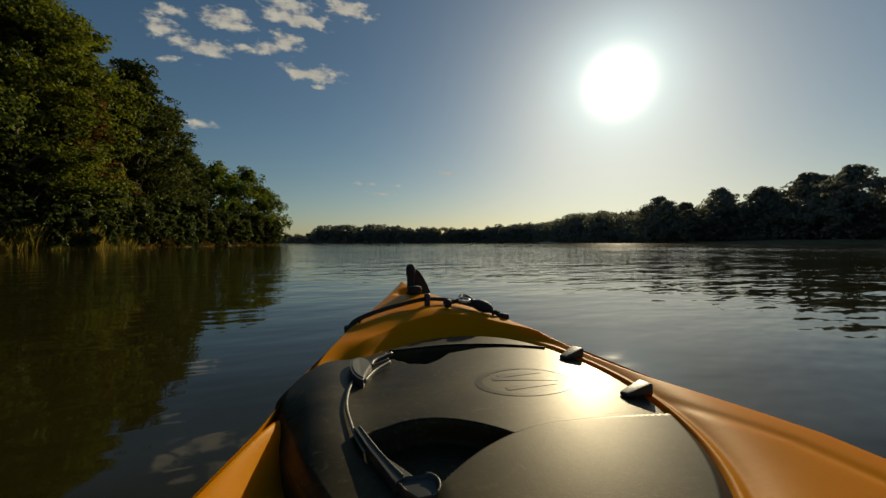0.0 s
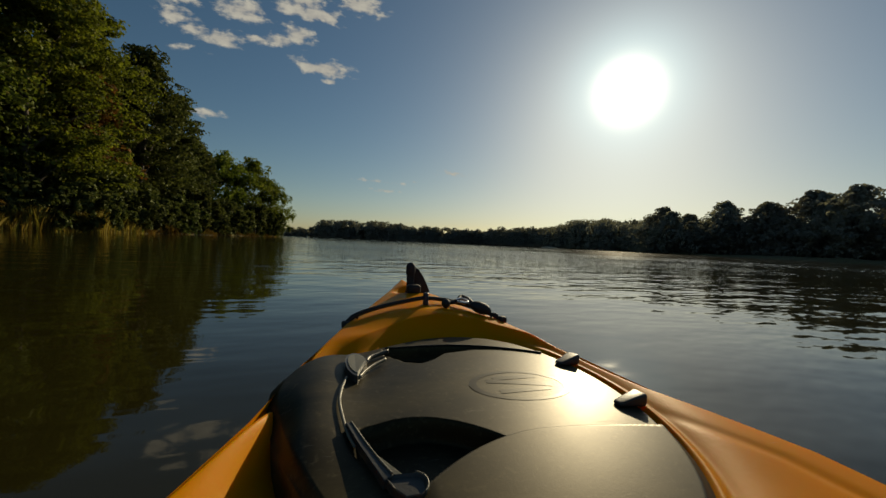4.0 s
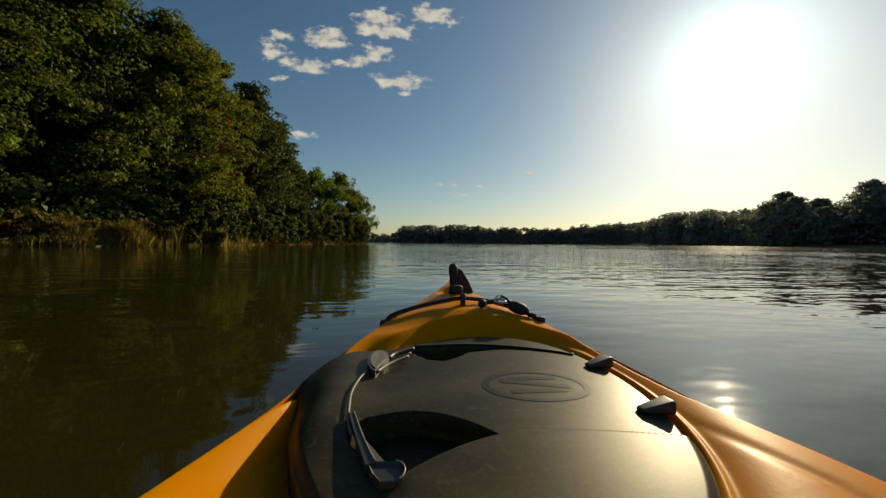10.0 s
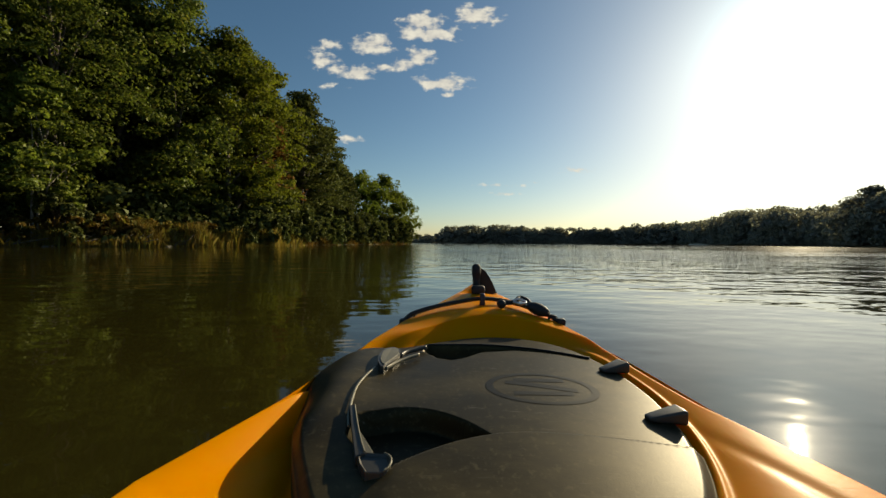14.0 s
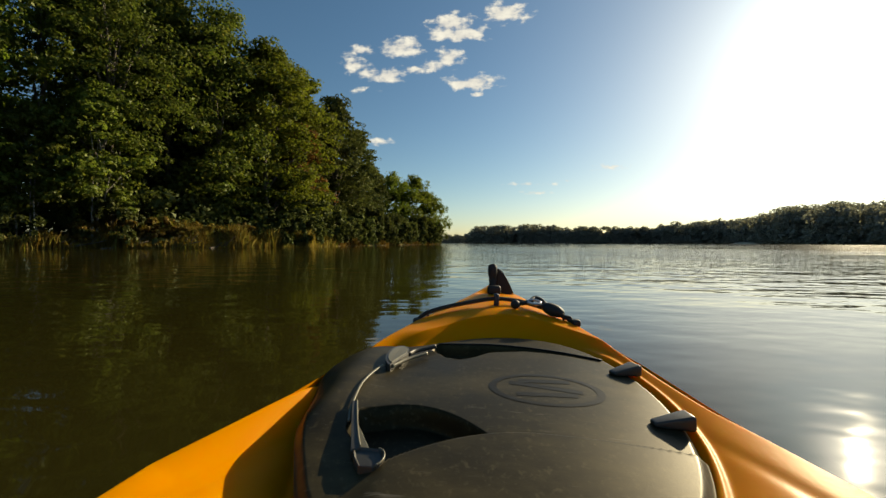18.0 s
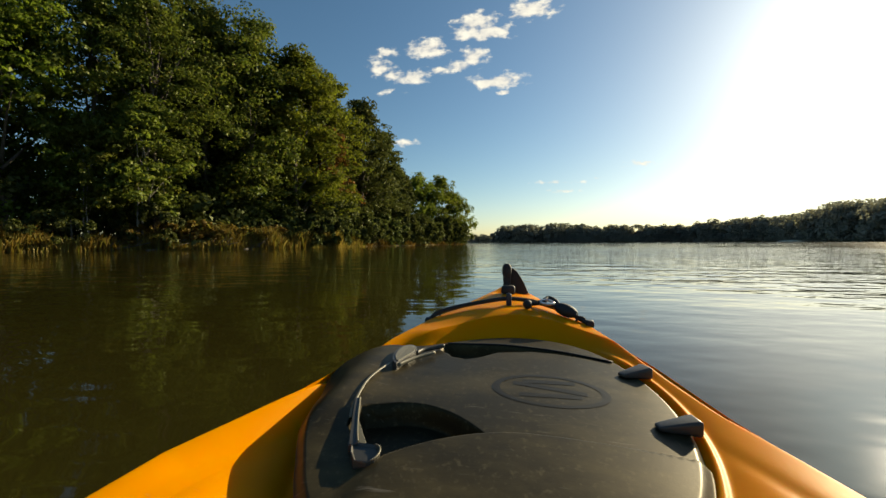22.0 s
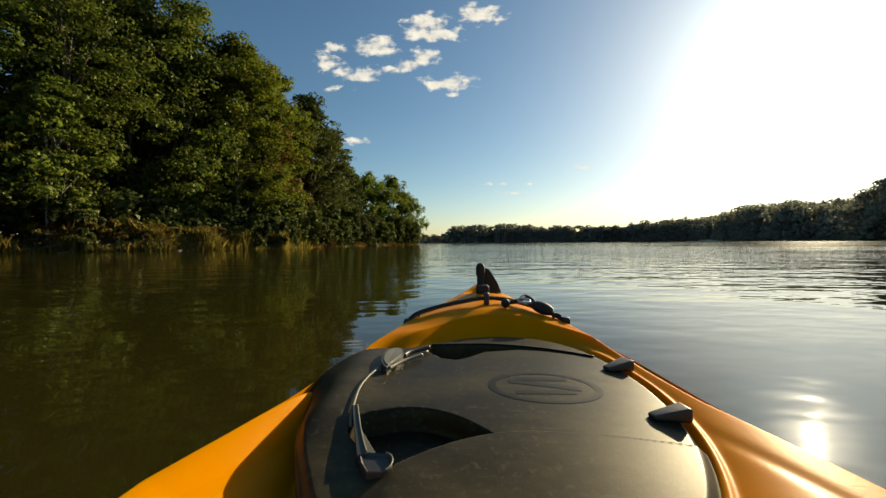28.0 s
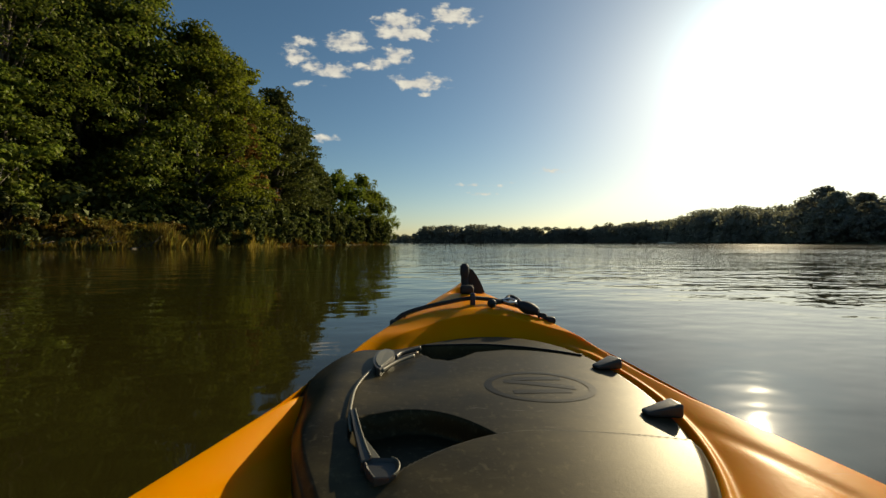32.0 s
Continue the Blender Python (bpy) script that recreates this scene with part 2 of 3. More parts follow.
a, b = n.noise(at, 0.35, 6.0, 0.6), n.noise(at, 6.0, 5.0, 0.6)
col = n.mix(n("MapRange", a, 0.35, 0.65, 0, 1), (0.075, 0.055, 0.025, 1), (0.085, 0.095, 0.026, 1))
col = n.mix(n("MapRange", b, 0.4, 0.7, 0, 0.6), col, (0.16, 0.12, 0.05, 1))
surface(n, col, 0.95, 0, n.bump(b, 0.8, 0.08))

# ---------------------------------------------------------------- mesh helpers


def mesh_of(name, verts, faces, mat, smooth=True):
    me = bpy.data.meshes.new(name)
    me.from_pydata([tuple(v) for v in verts], [], [tuple(f) for f in faces])
    if smooth:
        me.polygons.foreach_set("use_smooth", np.ones(len(me.polygons), dtype=bool))
    me.materials.append(mat)
    me.update()
    return me


def part(name, me, parent=None, label="", at=None):
    ob = new(name, me)
    if parent is not None:
        ob.parent = parent
    if at is not None:
        ob.matrix_basis = at
    return tagged(ob, label)


def from_bm(name, bm, mat, smooth=True):
    me = bpy.data.meshes.new(name)
    bmesh.ops.recalc_face_normals(bm, faces=bm.faces[:])
    bm.to_mesh(me)
    bm.free()
    if smooth:
        me.polygons.foreach_set("use_smooth", np.ones(len(me.polygons), dtype=bool))
    me.materials.append(mat)
    return me


def tube(points, radii, sides=10, cap=True):
    """Vertices and faces of a round tube along points."""
    pts = [Vector(p) for p in points]
    verts, faces = [], []
    up = Vector((0.13, 0.21, 0.97)).normalized()
    for i, p in enumerate(pts):
        d = (pts[min(i + 1, len(pts) - 1)] - pts[max(i - 1, 0)]).normalized()
        ref = up if abs(d.dot(up)) < 0.95 else Vector((1, 0, 0))
        a = d.cross(ref).normalized()
        b = d.cross(a).normalized()
        r = radii[i] if hasattr(radii, "__len__") else radii
        ra, rb = r if hasattr(r, "__len__") else (r, r)
        for k in range(sides):
            q = 2 * math.pi * k / sides
            verts.append(p + a * math.cos(q) * ra + b * math.sin(q) * rb)
    for i in range(len(pts) - 1):
        for k in range(sides):
            k2 = (k + 1) % sides
            faces.append((i * sides + k, i * sides + k2, (i + 1) * sides + k2, (i + 1) * sides + k))
    if cap:
        faces.append(tuple(range(sides))[::-1])
        faces.append(tuple((len(pts) - 1) * sides + k for k in range(sides)))
    return verts, faces


def curve_points(keys, steps=8):
    """A smooth line through the keys."""
    pts = [Vector(k) for k in keys]
    res = []
    for i in range(len(pts) - 1):
        p0, p1, p2, p3 = pts[max(i - 1, 0)], pts[i], pts[i + 1], pts[min(i + 2, len(pts) - 1)]
        for s in range(steps):
            t = s / steps
            res.append(0.5 * ((2 * p1) + (p2 - p0) * t + (2 * p0 - 5 * p1 + 4 * p2 - p3) * t * t + (3 * p1 - p0 - 3 * p2 + p3) * t ** 3))
    return res + [pts[-1]]


def rounded_box(sx, sy, sz, bevel=0.004, segs=2):
    bm = bmesh.new()
    bmesh.ops.create_cube(bm, size=1.0, matrix=Matrix.Diagonal((sx, sy, sz, 1)))
    bmesh.ops.bevel(bm, geom=bm.edges[:], offset=bevel, segments=segs, affect="EDGES", profile=0.5)
    return bm


def smooth01(a, b, x):
    t = np.clip((x - a) / (b - a), 0, 1)
    return t * t * (3 - 2 * t)


# ---------------------------------------------------------------- lake, ground
LEFT_BANK = [(-38, -12), (-32, 2), (-27.5, 13), (-24.4, 20.5), (-20.9, 23.5), (-17.8, 27), (-15.4, 33), (-15, 44), (-12.9, 59), (-9.8, 76), (-7.5, 87.5)]
SHORE = [(-95, -190), (-50, -60)] + LEFT_BANK + [(-8.5, 93), (-15, 100), (-30, 112), (-75, 140), (-150, 205), (-150, 330), (-45, 485), (-4, 395), (60, 382),
                                                 (165, 368), (190, 302), (165, 205), (160, 160), (135, 113), (120, 70), (115, 15), (125, -80), (60, -190)]


def shore_distance(x, y):
    """Metres inland (positive) or into the lake (negative)."""
    best, inside = np.full(x.shape, 1e9), np.zeros(x.shape, dtype=bool)
    for (ax, ay), (bx, by) in zip(SHORE, SHORE[1:] + SHORE[:1]):
        ex, ey = bx - ax, by - ay
        t = np.clip(((x - ax) * ex + (y - ay) * ey) / (ex * ex + ey * ey), 0, 1)
        best = np.minimum(best, np.hypot(x - ax - t * ex, y - ay - t * ey))
        cross = ((ay > y) != (by > y)) & (x < (bx - ax) * (y - ay) / (by - ay + 1e-12) + ax)
        inside ^= cross
    return np.where(inside, -best, best)


def ground_height(x, y):
    d = shore_distance(x, y)
    wob = 0.18 * np.sin(x * 0.31 + 1.3 * np.sin(y * 0.17)) + 0.14 * np.sin(y * 0.43 + x * 0.11)
    z = np.where(d < 0, np.maximum(d * 0.35, -1.6), 0.30 * np.tanh(d / 0.8) + 0.7 * np.tanh(d / 9.0) + 0.004 * np.minimum(d, 400))
    return z + wob * np.clip(d / 4, 0, 1)


def grid_mesh(name, xs, ys, zfun, mat):
    X, Y = np.meshgrid(xs, ys)
    Z = zfun(X, Y)
    nx, ny = len(xs), len(ys)
    idx = np.arange(nx * ny).reshape(ny, nx)
    faces = np.stack([idx[:-1, :-1], idx[:-1, 1:], idx[1:, 1:], idx[1:, :-1]], -1).reshape(-1, 4)
    return mesh_of(name, np.stack([X, Y, Z], -1).reshape(-1, 3).tolist(), faces.tolist(), mat)


far = 40 * np.sinh(np.linspace(-4.9, 4.9, 210))
ground = new("ground", grid_mesh("ground", far, far + 20, ground_height, EARTH))
tagged(ground, "low earthy lake shore with rough grass", "ground", kind="structure")
near_x = 2500 * np.sinh(np.linspace(-6, 6, 60)) / math.sinh(6)
water = new("water", grid_mesh("water", near_x, near_x, lambda x, y: 0 * x, WATER))
tagged(water, "calm dark green-brown lake water with gentle ripples", "water", kind="structure")

# ---------------------------------------------------------------- kayak
HULL_D = [-1.75, -1.5, -1.0, -0.4, 0.0, 0.385, 0.476, 0.602, 0.769, 0.989, 1.107, 1.30, 1.40, 1.462]
HULL_W = [0.03, 0.19, 0.335, 0.378, 0.368, 0.327, 0.300, 0.264, 0.231, 0.172, 0.131, 0.070, 0.040, 0.014]


def half_width(d):
    return np.interp(d, HULL_D, HULL_W)


def rail_z(d):
    return np.where(d > 0.2, EYE_Z - 0.2305 + 0.0642 * d, EYE_Z - 0.2177 + 0.012 * np.clip(-d - 0.6, 0, 2) ** 2 * 5)


HATCH_D, HATCH_A, HATCH_B = 0.600, 0.345, 0.215


def lid_reach(u, d):
    """Half width factor of the lid: its hinge side bulges out over the rail."""
    return np.where(u < 0, np.interp(d, [0.25, 0.42, 0.50, 0.59, 0.65, 0.70, 0.75, 0.80, 0.84, 0.90], [1.0, 1.02, 1.07, 1.13, 1.20, 1.25, 1.27, 1.21, 1.12, 1.0]), 1.016)


def lid_plane(d):
    return 0.100 + EYE_Z - 0.340 + 0.0623 * d


def lid_skew(u, d):
    """The bow end of the lid sits askew: it reaches farther on the catch side."""
    return (0.22 * u - 0.018) * smooth01(0.68, 0.92, d)


def deck_z(u, d):
    w = half_width(d)
    rail = rail_z(d) - 0.030 * np.exp(-((d - 0.70) / 0.065) ** 2) * smooth01(0.0, -0.1, u)
    edge = w - np.abs(u)
    s = np.clip(np.abs(u) / w, 0, 1)
    camber = rail + (0.014 * smooth01(0.92, 1.02, d) * (1 - smooth01(1.2, 1.4, d) * 0.4) + 0.010) * (1 - s ** 2)
    camber -= 0.012 * (1 - smooth01(0.0, 0.012, edge))
    # crease along the side deck
    crease = np.exp(-((edge - 0.058) / 0.010) ** 2) * 0.0022 * (1 - smooth01(0.70, 0.85, d))
    # well that holds the hatch: a short steep wall, longer and sloping at the bow end
    rho = np.hypot(u / HATCH_B, (d - lid_skew(u, d) - HATCH_D) / HATCH_A)
    bow = smooth01(0.72, 0.90, d)
    well = 1 - (smooth01(0.972, 1.004, rho) * (1 - bow) + np.clip((rho - 0.985) / 0.165, 0, 1) * bow)
    floor = lid_plane(d) - 0.012 - 0.04 * (1 - smooth01(0.93, 0.98, rho))
    hinge = smooth01(0.0, -0.06, u)
    inner = np.exp(-np.clip(rho - 1.03, 0, 9) / (0.17 + 0.17 * hinge)) * (1 - bow) * (1 - hinge * (1 - smooth01(0.0, 0.045, edge)))
    z = (camber - crease) * (1 - inner) + (lid_plane(d) - 0.006 - 0.046 * hinge) * inner
    z = z * (1 - well) + np.minimum(floor, z) * well
    # bead round the hatch
    z = z + 0.007 * np.exp(-((rho - 1.030) / 0.022) ** 2) * (1 - bow)
    # foot well and seat behind
    tub = smooth01(0.06, 0.10, edge) * (1 - smooth01(0.05, 0.14, d)) * smooth01(-1.25, -1.05, d)
    z = z - 0.10 * tub
    # pocket under the bow handle
    pocket = np.exp(-(((d - 1.285) / 0.055) ** 2 + ((u - 0.004) / 0.040) ** 2) ** 2)
    return z - 0.030 * pocket


kayak = tagged(new("kayak"), "orange plastic kayak with a black bow hatch, afloat on the lake", "kayak")
kayak.matrix_basis = mount(0, 0) @ mount(0, -HEEL).inverted() @ pose(0.029, 0, 0, 0, 0, -3.66)
ds = np.concatenate([np.linspace(-1.75, 0.1, 60), np.linspace(0.11, 1.462, 420)])
ss = np.sin(np.linspace(-math.pi / 2, math.pi / 2, 261))
D, S = np.meshgrid(ds, ss, indexing="ij")
U = S * half_width(D)
Z = deck_z(U, D)
ni, nj = D.shape
idx = np.arange(ni * nj).reshape(ni, nj)
quads = np.stack([idx[:-1, :-1], idx[:-1, 1:], idx[1:, 1:], idx[1:, :-1]], -1).reshape(-1, 4)
part("deck", mesh_of("deck", np.stack([U, D, Z], -1).reshape(-1, 3).tolist(), quads.tolist(), ORANGE), kayak)
# hull below the rail
hd = np.linspace(-1.75, 1.462, 90)
prof = [(1.0, 0.0), (1.012, -0.018), (0.97, -0.10), (0.90, -0.19), (0.72, -0.28), (0.40, -0.335), (0.0, -0.35)]
verts, faces = [], []
ring = prof + [(-a, b) for a, b in prof[-2::-1]]
for d in hd:
    lift = 0.16 * float(smooth01(1.1, 1.46, np.array(d))) + 0.12 * float(smooth01(1.2, 1.75, np.array(-d)))
    for a, b in ring:
        verts.append((a * float(half_width(d)), d, float(rail_z(d)) - 0.010 + b + lift * (-b / 0.35)))
m = len(ring)
for i in range(len(hd) - 1):
    for k in range(m - 1):
        faces.append((i * m + k, i * m + k + 1, (i + 1) * m + k + 1, (i + 1) * m + k))
part("hull", mesh_of("hull", verts, faces, ORANGE), kayak)


def panel_edge(u):
    return np.where(u < 0.05, 0.494 - 3.2 * (u - 0.05) ** 2, 0.494 - 0.3 * (u - 0.05) ** 2)


def lid_top(u, d):
    """Height of the lid without its hollows."""
    rho = np.hypot(u / (HATCH_B * lid_reach(u, d)), (d - lid_skew(u, d) - HATCH_D) / HATCH_A)
    z = lid_plane(d) + 0.010 * (1 - np.clip(rho, 0, 1) ** 2)
    z -= 0.008 * smooth01(0.95, 1.0, rho)
    # rounded shoulder on the hinge side
    away = 1 - smooth01(0.83, 0.91, d)
    z += 0.013 * np.exp(-((u + 0.203) / 0.040) ** 2) * away * smooth01(0.36, 0.55, d)
    return z - 0.010 * np.clip((-u - 0.19) / 0.04, 0, 1.3) ** 2 * (1 - smooth01(0.55, 0.68, d))


def lid_z(u, d):
    z = lid_top(u, d)
    # front hollow under the far strap
    top = np.interp(u, [-0.10, -0.005, 0.092, 0.172], [0.848, 0.844, 0.820, 0.788])
    low = np.interp(u, [-0.10, -0.075, -0.052, -0.03, -0.0065, 0.05, 0.092, 0.172], [0.80, 0.757, 0.745, 0.762, 0.794, 0.812, 0.808, 0.786])
    z -= 0.022 * smooth01(0, 0.006, top - d) * smooth01(0, 0.006, d - low) * smooth01(-0.104, -0.098, u) * smooth01(0.174, 0.168, u)
    # hollow of the hand grip
    top = 0.5575 - 6.8 * (u + 0.10) ** 2
    low = np.where(u < -0.105, np.maximum(panel_edge(u), 0.420 + 1.3 * (-0.105 - u)), panel_edge(u))
    hollow = smooth01(0, 0.006, top - d) * smooth01(0, 0.006, d - low) * smooth01(-0.158, -0.150, u)
    z -= 0.026 * hollow
    # nearer panel stands a little proud
    return z + 0.0055 * smooth01(0.003, -0.002, d - panel_edge(u)) * smooth01(-0.125, -0.09, u)


nr, na = 230, 420
R, A = np.meshgrid(np.linspace(0, 1, nr), np.linspace(0, 2 * np.pi, na, endpoint=False), indexing="ij")
U = R * np.cos(A) * HATCH_B * 1.0
D = HATCH_D + R * np.sin(A) * HATCH_A
U = U * lid_reach(U, D)
plain = D
for _ in range(12):
    D = plain + lid_skew(U, D)
Z = lid_z(U, D)
verts = np.stack([U, D, Z], -1).reshape(-1, 3).tolist()
verts += [(u * 1.005, HATCH_D + (d - HATCH_D) * 1.005, z - 0.07) for u, d, z in verts[-na:]]
faces = []
for i in range(nr):
    for k in range(na):
        k2 = (k + 1) % na
        faces.append((i * na + k, i * na + k2, (i + 1) * na + k2, (i + 1) * na + k))
hatch = part("hatch_cover", mesh_of("hatch_cover", verts, faces, BLACK), kayak, "black rubber hatch lid, scuffed and dusty")


def on_lid(u, d, up=0.0):
    return Vector((u, d, float(lid_z(np.array(u), np.array(d))) + up))


def over_lid(u, d, up=0.0):
    return Vector((u, d, float(lid_top(np.array(u), np.array(d))) + up))


# oval printed badge on the lid
verts, faces = [], []
for k in range(96):
    q = 2 * math.pi * k / 96
    for rr in (1.0, 0.86):
        verts.append(on_lid(0.070 + 0.074 * rr * math.cos(q), 0.632 + 0.056 * rr * math.sin(q), 0.0004))
    a, b = 2 * k, 2 * ((k + 1) % 96)
    faces.append((a, b, b + 1, a + 1))
badge = part("badge_ring", mesh_of("badge_ring", verts, faces, PRINT), hatch, "dark oval ring printed on the lid")
for cd, lean, half in ((0.660, 0.10, 0.034), (0.638, -0.22, 0.046), (0.612, 0.10, 0.038)):
    verts, faces = [], []
    for i in range(9):
        u = 0.070 - half + 2 * half * i / 8
        d = cd + lean * (u - 0.070)
        verts += [on_lid(u, d - 0.0065, 0.0004), on_lid(u, d + 0.0065, 0.0004)]
    for i in range(8):
        faces.append((2 * i, 2 * i + 2, 2 * i + 3, 2 * i + 1))
    part("badge_bar", mesh_of("badge_bar", verts, faces, PRINT), hatch)


def ribbon(name, keys, width, thick, mat, parent, label="", up=0.003):
    """A flat strip lying on the lid through keys (u, d)."""
    line = [on_lid(k[0], k[1], up + (k[2] if len(k) > 2 else 0)) for k in keys]
    pts = curve_points(line, 7)
    return part(name, mesh_of(name, *tube(pts, [(width, thick)] * len(pts), 10), mat), parent, label)


ribbon("front_strap", [(-0.098, 0.85), (-0.005, 0.848), (0.07, 0.832), (0.13, 0.81), (0.172, 0.79)], 0.005, 0.0018, SEAM, hatch, "black webbing strap", 0.001)


def wedge(name, mat, w, l, h):
    """A hooked catch: broad at the back, thin at the front lip."""
    bm = rounded_box(w, l, h, min(h, l) * 0.22, 3)
    for v in bm.verts:
        f = v.co.x / w + 0.5
        v.co.z *= 0.25 + 0.75 * f
        v.co.z += h * 0.18 * f
        v.co.y *= 0.55 + 0.50 * f
    return from_bm(name, bm, mat)


for u, d, turn in ((0.190, 0.727, 24), (0.197, 0.556, 8)):
    c = part("catch", wedge("catch", GREY, 0.042, 0.027, 0.018), hatch, "grey moulded catch on the hatch rim")
    c.matrix_basis = Matrix.Translation(on_lid(u, d, 0.004)) @ pose(0, 0, 0, 0, 0, turn)



def plate(name, outline, low, high, mat, parent, label="", bevel=0.0012, dish=0.0):
    """A flat moulded piece over the lid: its outline (u, d), from low to high above the lid."""
    bm = bmesh.new()
    under = [bm.verts.new(over_lid(u, d, low)) for u, d in outline]
    over = [bm.verts.new(over_lid(u, d, high)) for u, d in outline]
    k = len(outline)
    bm.faces.new(under[::-1])
    bm.faces.new(over)
    for i in range(k):
        bm.faces.new((under[i], under[(i + 1) % k], over[(i + 1) % k], over[i]))
    bmesh.ops.bevel(bm, geom=[e for e in bm.edges if e.verts[0] in over and e.verts[1] in over], offset=bevel, segments=2, affect="EDGES", profile=0.5)
    if dish:
        face = max(bm.faces, key=lambda f: f.calc_area() if f.normal.z > 0.5 else 0)
        bmesh.ops.inset_region(bm, faces=[face], thickness=0.0022, depth=0.0)
        for v in face.verts:
            v.co.z -= dish
    return part(name, from_bm(name, bm, mat, False), parent, label)


# lever beside the hand grip: an upright stalk, a dished paddle and a web between them
plate("lever", [(-0.1652, 0.536), (-0.1588, 0.541), (-0.1443, 0.4925), (-0.1337, 0.4614), (-0.1250, 0.438), (-0.134, 0.432), (-0.1385, 0.4484), (-0.1510, 0.4903)],
              0.0, 0.0085, GREY, hatch, "dark grey plastic lever with a rounded paddle end")
arc = [(-0.1142 + 0.0245 * (0.55 + 0.45 * math.cos(q)) - 0.008, 0.4215 + 0.0165 * math.sin(q)) for q in np.linspace(-1.25, 1.35, 9)]
plate("paddle_end", [(-0.1262, 0.4385), (-0.1365, 0.4484), (-0.1275, 0.4215), (-0.1185, 0.4065)] + arc, 0.0, 0.0080, GREY, hatch, "dished grey paddle of the lever", 0.0010, 0.0022)
lip = [over_lid(u, d, 0.0082) for u, d in arc[1:]]
part("paddle_lip", mesh_of("paddle_lip", *tube(curve_points(lip, 3), 0.0010, 8), PALE), hatch, "pale lip along the paddle's edge")
plate("lever_web", [(-0.1446, 0.4925), (-0.1140, 0.4355), (-0.1250, 0.4390), (-0.1337, 0.4614)], 0.001, 0.0062, PALE, hatch, "pale grey web of the lever", 0.0006)
edge = [over_lid(a, b, 0.0088) for a, b in ((-0.1592, 0.5385), (-0.1450, 0.4925), (-0.1344, 0.4614), (-0.1262, 0.4400))]
part("lever_edge", mesh_of("lever_edge", *tube(curve_points(edge, 6), 0.0011, 8), PALE), hatch)
pts = curve_points([over_lid(a, b, 0.004) for a, b in ((-0.156, 0.497), (-0.162, 0.520), (-0.167, 0.552), (-0.1715, 0.600), (-0.169, 0.645), (-0.163, 0.684))], 8)
part("elastic_loop", mesh_of("elastic_loop", *tube(pts, [(0.0019, 0.0012)] * len(pts), 8), PALE), hatch, "thin grey elastic line")
# far catch: a rounded pad in a dark rim, with a forked tongue
rim = [(-0.1500 + 0.0170 * math.cos(q) * (0.9 + 0.1 * math.sin(q)), 0.7290 + 0.0560 * math.sin(q)) for q in np.linspace(0.15, math.pi * 1.52, 15)]
plate("latch_rim", rim, 0.0, 0.0105, GREY, hatch, "dark grey rounded latch rim", 0.0012)
plate("latch_pad", [(-0.1492 + (u + 0.1500) * 0.80, 0.7290 + (d - 0.7290) * 0.84) for u, d in rim], 0.002, 0.0118, PALE, hatch, "pale grey latch pad", 0.0010)
for name, line, r in (("latch_tongue", ((-0.1345, 0.750), (-0.1290, 0.772), (-0.1150, 0.790), (-0.0985, 0.806)), 0.0030), ("latch_arm", ((-0.1470, 0.680), (-0.1370, 0.708), (-0.1250, 0.732), (-0.1060, 0.758)), 0.0022)):
    pts = curve_points([over_lid(u, d, 0.006) for u, d in line], 6)
    part(name, mesh_of(name, *tube(pts, [(r, r * 1.3)] * len(pts), 10), PALE if r < 0.0025 else GREY), hatch)


def on_deck(u, d, up=0.0):
    return Vector((u, d, float(deck_z(np.array(u), np.array(d))) + up))


# bow carry handle: upright grip, strap fin, foot
grip = [on_deck(-0.004, 1.245, h) for h in (-0.01, 0.020, 0.026, 0.032, 0.040, 0.043, 0.051, 0.054, 0.062, 0.068, 0.072, 0.084, 0.090, 0.094)]
handle = part("carry_handle", mesh_of("carry_handle", *tube(grip, [0.0140, 0.0125, 0.0095, 0.0100, 0.0102, 0.0092, 0.0104, 0.0095, 0.0106, 0.0120, 0.0122, 0.0118, 0.0095, 0.005], 18), SEAM), kayak, "black moulded carry handle standing upright")
bm = bmesh.new()
fin = [(0.008, 0.080), (0.016, 0.082), (0.027, 0.074), (0.036, 0.060), (0.045, 0.044), (0.056, 0.018), (0.044, 0.012), (0.028, 0.016), (0.010, 0.024)]
fv = [bm.verts.new(on_deck(0, 1.245) + Vector((a - 0.006, 0.012, b))) for a, b in fin]
bk = [bm.verts.new(v.co + Vector((0, 0.007, 0))) for v in fv]
bm.faces.new(fv), bm.faces.new(bk[::-1])
for i in range(len(fin)):
    j = (i + 1) % len(fin)
    bm.faces.new((fv[i], bk[i], bk[j], fv[j]))
part("webbing_flap", from_bm("webbing_flap", bm, SEAM, False), handle, "black webbing flap")
foot = part("foot_block", from_bm("foot_block", rounded_box(0.034, 0.03, 0.022, 0.006), SEAM), handle)
foot.matrix_basis = Matrix.Translation(on_deck(0.0, 1.210, 0.010))
clip = part("cord_clip", from_bm("cord_clip", rounded_box(0.012, 0.016, 0.032, 0.004), BLUE), handle, "dark blue cord clip")
clip.matrix_basis = Matrix.Translation(on_deck(0.006, 1.06, 0.010))

